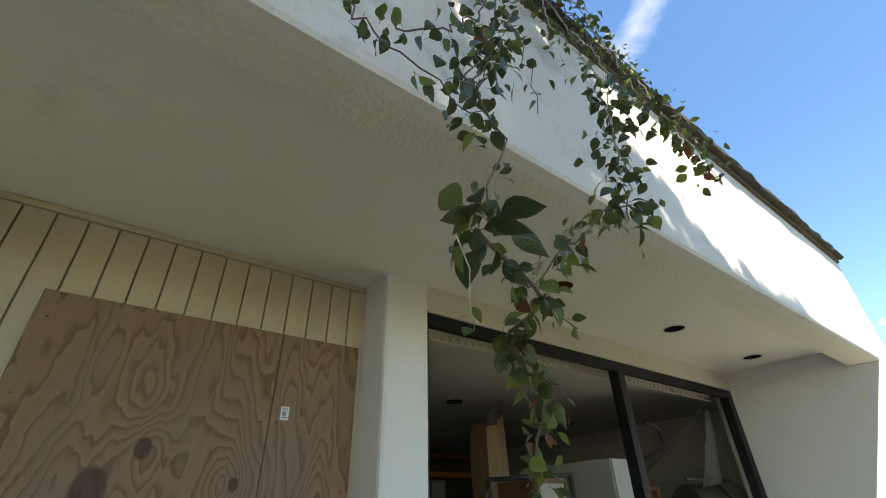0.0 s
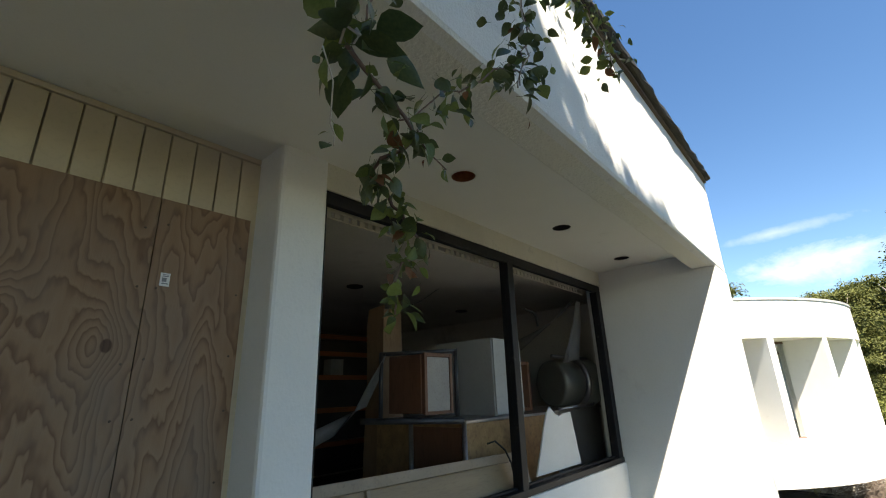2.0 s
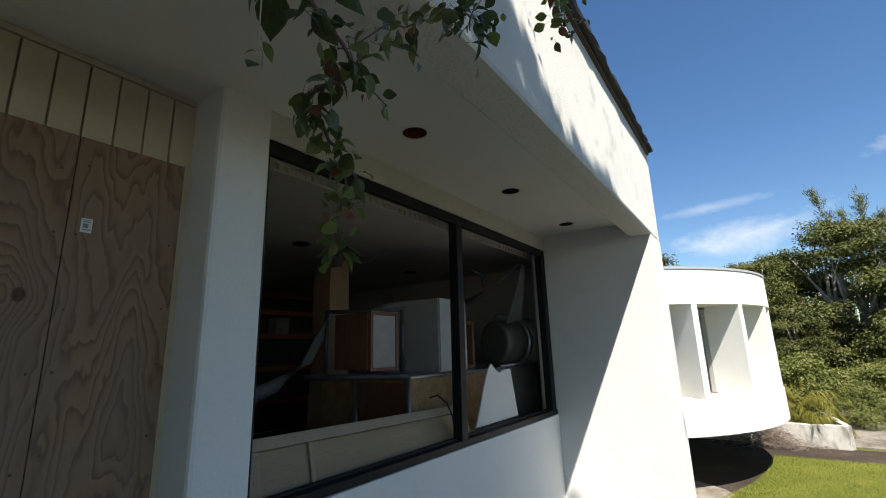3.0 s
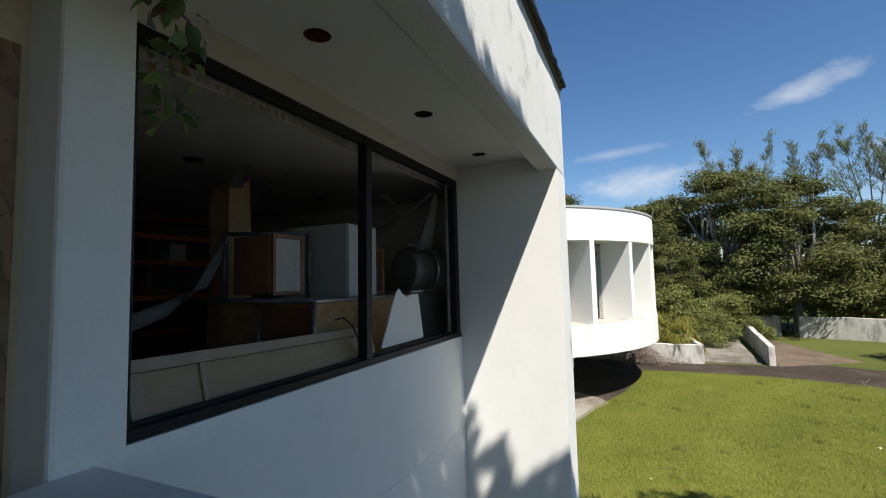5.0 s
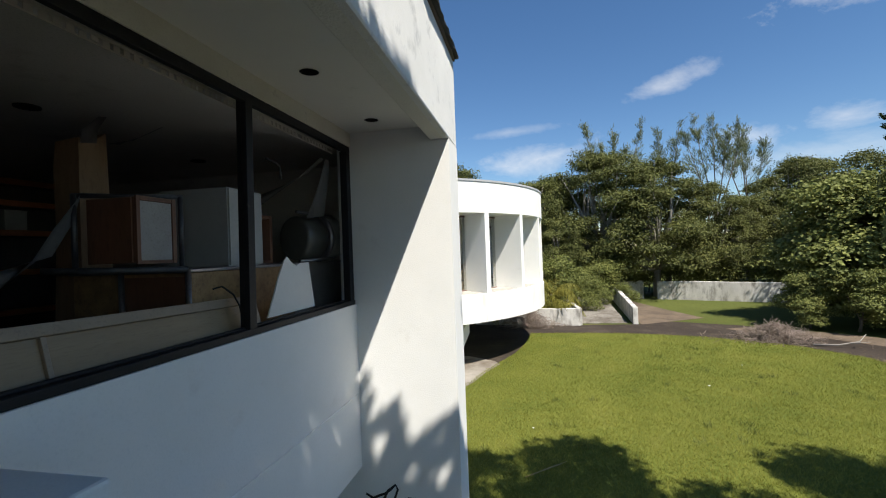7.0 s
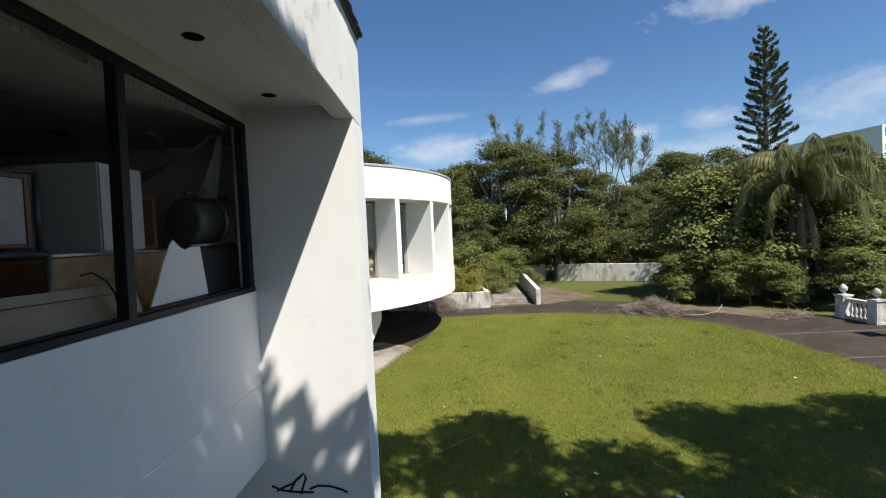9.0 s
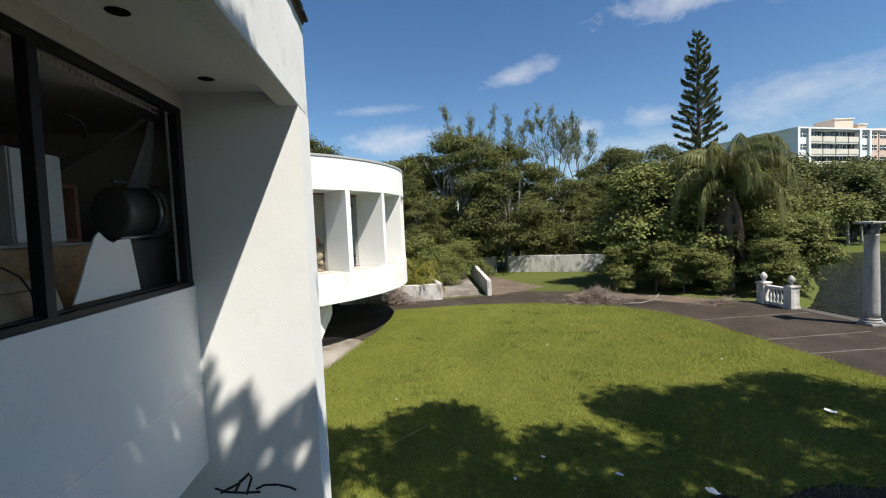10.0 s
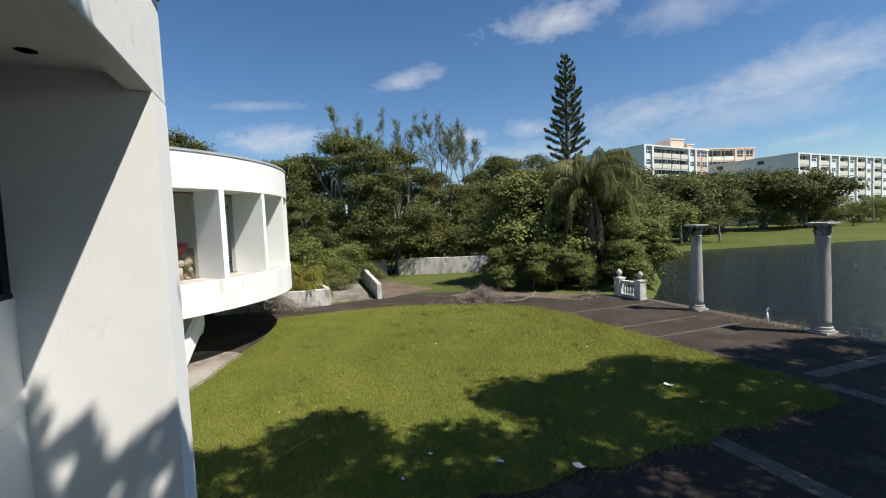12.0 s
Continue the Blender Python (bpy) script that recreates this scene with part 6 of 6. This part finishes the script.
def leaf_shape(name, width, droop, material):
    bm = bmesh.new()
    prof = [(0.0, 0.0), (0.1, 0.19), (0.27, 0.38), (0.46, 0.44), (0.66, 0.36), (0.84, 0.18), (0.94, 0.06), (1.0, 0.0)]
    rows = []
    for t, w in prof:
        z = -droop * t * t
        rows.append((bm.verts.new((-w * width, t, z + 0.18 * w)), bm.verts.new((0, t, z)), bm.verts.new((w * width, t, z + 0.18 * w))))
    for a, b in zip(rows, rows[1:]):
        for k in range(2):
            q = [a[k], a[k + 1], b[k + 1], b[k]]
            bm.faces.new(q).smooth = True
    tube(bm, [(0, -0.35, 0.06), (0, -0.12, 0.02), (0, 0.02, 0)], [0.012, 0.012, 0.012], 4)
    bmesh.ops.remove_doubles(bm, verts=bm.verts, dist=1e-5)
    me = bpy.data.meshes.new(name)
    bm.to_mesh(me)
    bm.free()
    me.materials.append(material)
    return me


LEAVES = [leaf_shape("leaf", w, d, m) for w, d, m in ((0.85, 0.25, LEAFDARK), (0.7, 0.45, LEAFDARK), (0.8, 0.15, LEAFLIGHT), (0.65, 0.4, LEAFLIGHT), (0.75, 0.5, LEAFDRY))]


def vine(at, stems, label):
    """stems: control points, leaf count, leaf size, share of pale leaves, stem radius, dry stem or not, scatter."""
    ob = thing("vine", at, label, "vine", "vines on the eaves")
    for pts, count, size, pale, r, dry, scatter in stems:
        pts = [Vector(p) for p in pts]
        fine = []
        for a, b in zip(pts, pts[1:]):
            n = max(2, int((b - a).length / 0.04))
            for k in range(n):
                fine.append(a.lerp(b, k / n) + Vector(rng.normal(size=3)) * 0.006)
        fine.append(pts[-1])
        bm = bmesh.new()
        tube(bm, fine, [r * (1 - 0.55 * k / len(fine)) for k in range(len(fine))], 6)
        stem = part("stem", bm, DRYSTEM if dry else VINESTEM, ob)
        count = int(count * 2.1)
        for k in range(count):
            t = (k + rng.uniform(0, 1)) / count * (len(fine) - 1)
            i = min(int(t), len(fine) - 2)
            p = fine[i].lerp(fine[i + 1], t - i) + Vector(rng.normal(size=3)) * scatter
            s = size * rng.uniform(0.55, 1.25)
            kind = (2 if rng.uniform() < 0.5 else 3) if rng.uniform() < pale else (0 if rng.uniform() < 0.5 else 1)
            if rng.uniform() < 0.03:
                kind = 4
            az = rng.uniform(0, 360)
            lf = child("leaf", LEAVES[kind], ob)
            lf.matrix_basis = Matrix.Translation(p) @ pose(0, 0, 0, 0, 0, az) @ pose(0, 0, 0, rng.uniform(-80, 10), rng.uniform(-55, 55), 0) @ Matrix.Translation((0, 0.3 * s, 0)) @ Matrix.Scale(s, 4)
    return ob


y1 = 0.74
vine((0.5, 1.0, 7.0), [
    ([(0.645, 1.0, 6.95), (0.625, 0.92, 6.4), (0.525, 0.86, 5.9), (0.385, 0.8, 5.55), (0.285, 0.76, 5.32), (0.315, 0.74, 5.22), (0.35, y1, 5.16), (0.31, y1, 5.06), (0.295, y1, 4.985)], 62, 0.034, 0.12, 0.004, False, 0.03),
    ([(0.275, y1, 4.975), (0.265, y1, 4.945), (0.25, y1, 4.92)], 8, 0.058, 0.1, 0.003, True, 0.02),
    ([(0.26, 0.73, 4.92), (0.33, 0.74, 4.88), (0.4, 0.75, 4.86), (0.345, 0.76, 4.8), (0.345, 0.78, 4.78), (0.4, 0.79, 4.75), (0.44, 0.81, 4.73), (0.47, 0.83, 4.69), (0.445, 0.84, 4.65), (0.46, 0.86, 4.6)], 66, 0.029, 0.4, 0.0035, False, 0.012),
    ([(0.525, 0.84, 5.75), (0.405, 0.79, 5.52), (0.305, 0.76, 5.32), (0.315, 0.74, 5.22)], 44, 0.036, 0.2, 0.0025, False, 0.03),
    ([(0.625, 0.92, 6.4), (0.445, 0.86, 5.8), (0.265, 0.8, 5.5), (0.125, 0.76, 5.33)], 26, 0.04, 0.2, 0.004, False, 0.03),
    ([(-0.025, 0.9, 5.75), (0.075, 0.78, 5.33), (0.135, 0.75, 5.23), (0.195, y1, 5.21), (0.275, y1, 5.19), (0.325, y1, 5.2)], 18, 0.032, 0.1, 0.0025, False, 0.012),
    ([(0.625, 0.92, 6.3), (0.545, 0.82, 5.75), (0.555, 0.8, 5.58), (0.555, 0.8, 5.42)], 10, 0.03, 0.1, 0.0025, False, 0.015),
    ([(0.225, y1, 4.90), (0.245, y1, 4.8), (0.25, y1, 4.77)], 2, 0.02, 0.5, 0.0012, True, 0.003),
    ([(0.385, y1, 4.86), (0.425, y1, 4.83), (0.455, y1, 4.815)], 3, 0.018, 0.1, 0.0015, False, 0.006),
], "green vine hanging from the roof edge over the doorway")
vine((1.1, 1.0, 7.0), [
    ([(1.0, 1.02, 6.95), (0.98, 0.95, 6.4), (0.9, 0.82, 5.95), (0.86, 0.75, 5.69), (0.78, y1, 5.45), (0.8, y1, 5.32), (0.72, y1, 5.12)], 58, 0.036, 0.2, 0.004, True, 0.03),
    ([(0.78, y1, 5.2), (0.62, y1, 5.1), (0.5, y1, 5.0), (0.46, y1, 4.95), (0.4, y1, 4.89), (0.36, y1, 4.86)], 30, 0.034, 0.3, 0.0025, False, 0.014),
    ([(0.88, 0.77, 5.75), (0.8, 0.75, 5.5), (0.8, 0.74, 5.32), (0.73, 0.74, 5.13)], 50, 0.038, 0.15, 0.0025, False, 0.03),
    ([(1.28, 0.82, 6.05), (1.42, 0.8, 5.95), (1.52, 0.79, 5.86), (1.58, 0.78, 5.7)], 30, 0.048, 0.6, 0.002, False, 0.03),
    ([(1.1, 1.04, 6.95), (1.15, 0.95, 6.5), (1.1, 0.86, 6.2), (1.05, 0.8, 5.9), (0.95, 0.76, 5.6)], 34, 0.038, 0.4, 0.005, True, 0.04),
    ([(1.35, 1.03, 6.95), (1.3, 0.9, 6.5), (1.35, 0.84, 6.1), (1.45, 0.8, 5.94), (1.55, 0.78, 5.82), (1.6, 0.76, 5.66)], 44, 0.04, 0.65, 0.004, True, 0.035),
    ([(1.2, 1.04, 7.0), (1.35, 0.95, 6.7), (1.55, 0.88, 6.4), (1.75, 0.84, 6.15), (1.8, 0.82, 5.95)], 30, 0.04, 0.75, 0.003, False, 0.03),
    ([(1.0, 1.0, 7.02), (1.05, 0.92, 6.9), (1.2, 0.86, 6.55)], 12, 0.035, 0.9, 0.003, False, 0.03),
    ([(1.3, 1.0, 7.05), (1.5, 1.0, 6.95), (1.9, 1.0, 6.7), (2.1, 1.0, 6.4)], 18, 0.04, 0.8, 0.003, True, 0.03),
], "sunlit vine tangled over the roof edge")

# ---- litter ----


def twig_pile(name, at, size, count, length, label, m=TWIG):
    ob = thing(name, (*at, G), label, "brushwood", kind="stuff")
    bm = bmesh.new()
    for k in range(count):
        a = rng.uniform(0, 6.28)
        r = abs(rng.normal()) * 0.5
        c = Vector((at[0] + size[0] * r * math.cos(a), at[1] + size[1] * r * math.sin(a), G + size[2] * max(0.05, (1 - r * 0.8)) * rng.uniform(0, 1)))
        d = Vector((rng.normal(), rng.normal(), rng.normal() * 0.5)).normalized() * length * rng.uniform(0.4, 1.2)
        tube(bm, [c - d / 2, c + Vector(rng.normal(size=3)) * 0.04, c + d / 2], [0.012, 0.01, 0.005], 3)
    part("twigs", bm, m, ob)
    return ob


twig_pile("brush_pile", (22.9, -10.3), (1.3, 1.9, 0.85), 1100, 0.7, "heap of grey dry brushwood on the terrace")
twig_pile("brush_pile", (26.4, 0.7), (0.7, 1.7, 1.1), 760, 0.7, "dry creeper twigs heaped against the low wall")
twig_pile("brush_pile", (20.6, -15.6), (0.5, 1.4, 0.25), 90, 1.2, "cut branches lying beside the balustrade")
br = bmesh.new()
tube(br, [(21.7, -11.2, G + 0.06), (21.4, -12.0, G + 0.12), (21.2, -12.6, G + 0.3), (21.3, -12.9, G + 0.6)], [0.05, 0.04, 0.03, 0.01], 6)
tube(br, [(21.3, -12.3, G + 0.2), (20.9, -12.8, G + 0.35)], [0.025, 0.008], 5)
tagged(part("fallen_branch", br, PALEBARK), "pale bare branch lying on the terrace", "branch")
br = bmesh.new()
tube(br, [(9.0, 0.55, G + 0.05), (9.35, 0.1, G + 0.08), (9.75, -0.3, G + 0.06)], [0.012, 0.015, 0.008], 5)
tagged(part("fallen_branch", br, STRAW), "thin straw-coloured stick lying on the lawn", "branch")
for x, y, s, rot_z in ((8.7, -9.1, 0.22, 20), (7.2, -3.5, 0.12, 60), (7.4, -1.7, 0.07, 10), (18, -7.0, 0.1, 0), (8.0, -2.4, 0.08, 40), (15.4, -5.0, 0.07, 80), (6.5, -4.7, 0.2, 15), (12.5, -9.5, 0.08, 5), (11.4, 0.4, 0.06, 30)):
    bm = bmesh.new()
    bmesh.ops.create_grid(bm, x_segments=4, y_segments=3, size=s / 2)
    for v in bm.verts:
        v.co = Vector((v.co.x, v.co.y * 0.55, 0.02 + 0.25 * s * noise.noise(v.co * 9 + Vector((x, y, 0)))))
    bmesh.ops.solidify(bm, geom=bm.faces[:], thickness=0.004)
    bmesh.ops.transform(bm, verts=bm.verts, matrix=pose(x, y, G + 0.06, 0, 0, rot_z))
    tagged(part("paper_scrap", bm, PAPER), "crumpled white scrap lying on the grass", "litter", "litter on the lawn")
sx, sy = [], []
for cx, cy, n, sp in ((13.6, -17.4, 60, 0.25), (12.6, -17.3, 90, 0.25), (11.9, -17.4, 70, 0.2), (11.0, -17.5, 90, 0.25), (10.6, -17.45, 50, 0.15), (8.9, -17.5, 50, 0.2), (12.5, -16.9, 40, 0.2)):
    sx.append(cx + rng.normal(size=n) * sp)
    sy.append(cy + rng.normal(size=n) * 0.12)
tagged(child("reeds", blades("reeds", np.concatenate(sx), np.concatenate(sy), G, 0.38, 0.006, STRAW, 0.35)), "dry grass tufts along the lake edge", "grass", kind="stuff")
pipe = thing("standpipe", (12.05, -17.7, G), "white plastic standpipe at the lake edge", "pipe")
bm = bmesh.new()
tube(bm, [(12.05, -17.72, G), (12.05, -17.72, G + 0.4)], 0.035, 10)
part("riser", bm, PAPER, pipe)
bm = bmesh.new()
tube(bm, [(12.05, -17.72, G + 0.38), (12.1, -17.74, G + 0.47), (12.02, -17.74, G + 0.6)], 0.018, 8)
part("elbow", bm, PAPER, pipe)

# paving bricks
brick_me = bpy.data.meshes.new("brick")
bm = boxes((-0.1, 0.1, -0.05, 0.05, -0.03, 0.014), bevel=0.006)
bm.to_mesh(brick_me)
bm.free()
brick_me.materials.append(BRICK)


def brick_strip(x0, x1, y0, y1, label):
    ob = thing("brick_border", ((x0 + x1) / 2, (y0 + y1) / 2, G), label, "paving", kind="structure")
    along_x = x1 - x0 > y1 - y0
    ln = (x1 - x0) if along_x else (y1 - y0)
    n = int(ln / 0.21)
    for k in range(n):
        for row in range(2):
            s = (k + 0.5 + 0.5 * row) * 0.21
            p = (x0 + s, (y0 + y1) / 2 + (row - 0.5) * 0.21) if along_x else ((x0 + x1) / 2 + (row - 0.5) * 0.21, y0 + s)
            for half in (-0.052, 0.052):
                o = (0, half) if along_x else (half, 0)
                child("brick", brick_me, ob).matrix_basis = pose(p[0] + o[0], p[1] + o[1], G + 0.006 + rng.normal() * 0.002, 0, 0, (0 if along_x else 90) + rng.normal() * 1.5)
    return ob


brick_strip(1.5, 6.4, -7.95, -7.5, "double row of worn paving bricks across the asphalt")
brick_strip(2.5, 7.2, -12.75, -12.3, "double row of worn paving bricks across the asphalt")
brick_strip(7.45, 7.9, -17.4, -12.8, "double row of worn paving bricks across the asphalt")
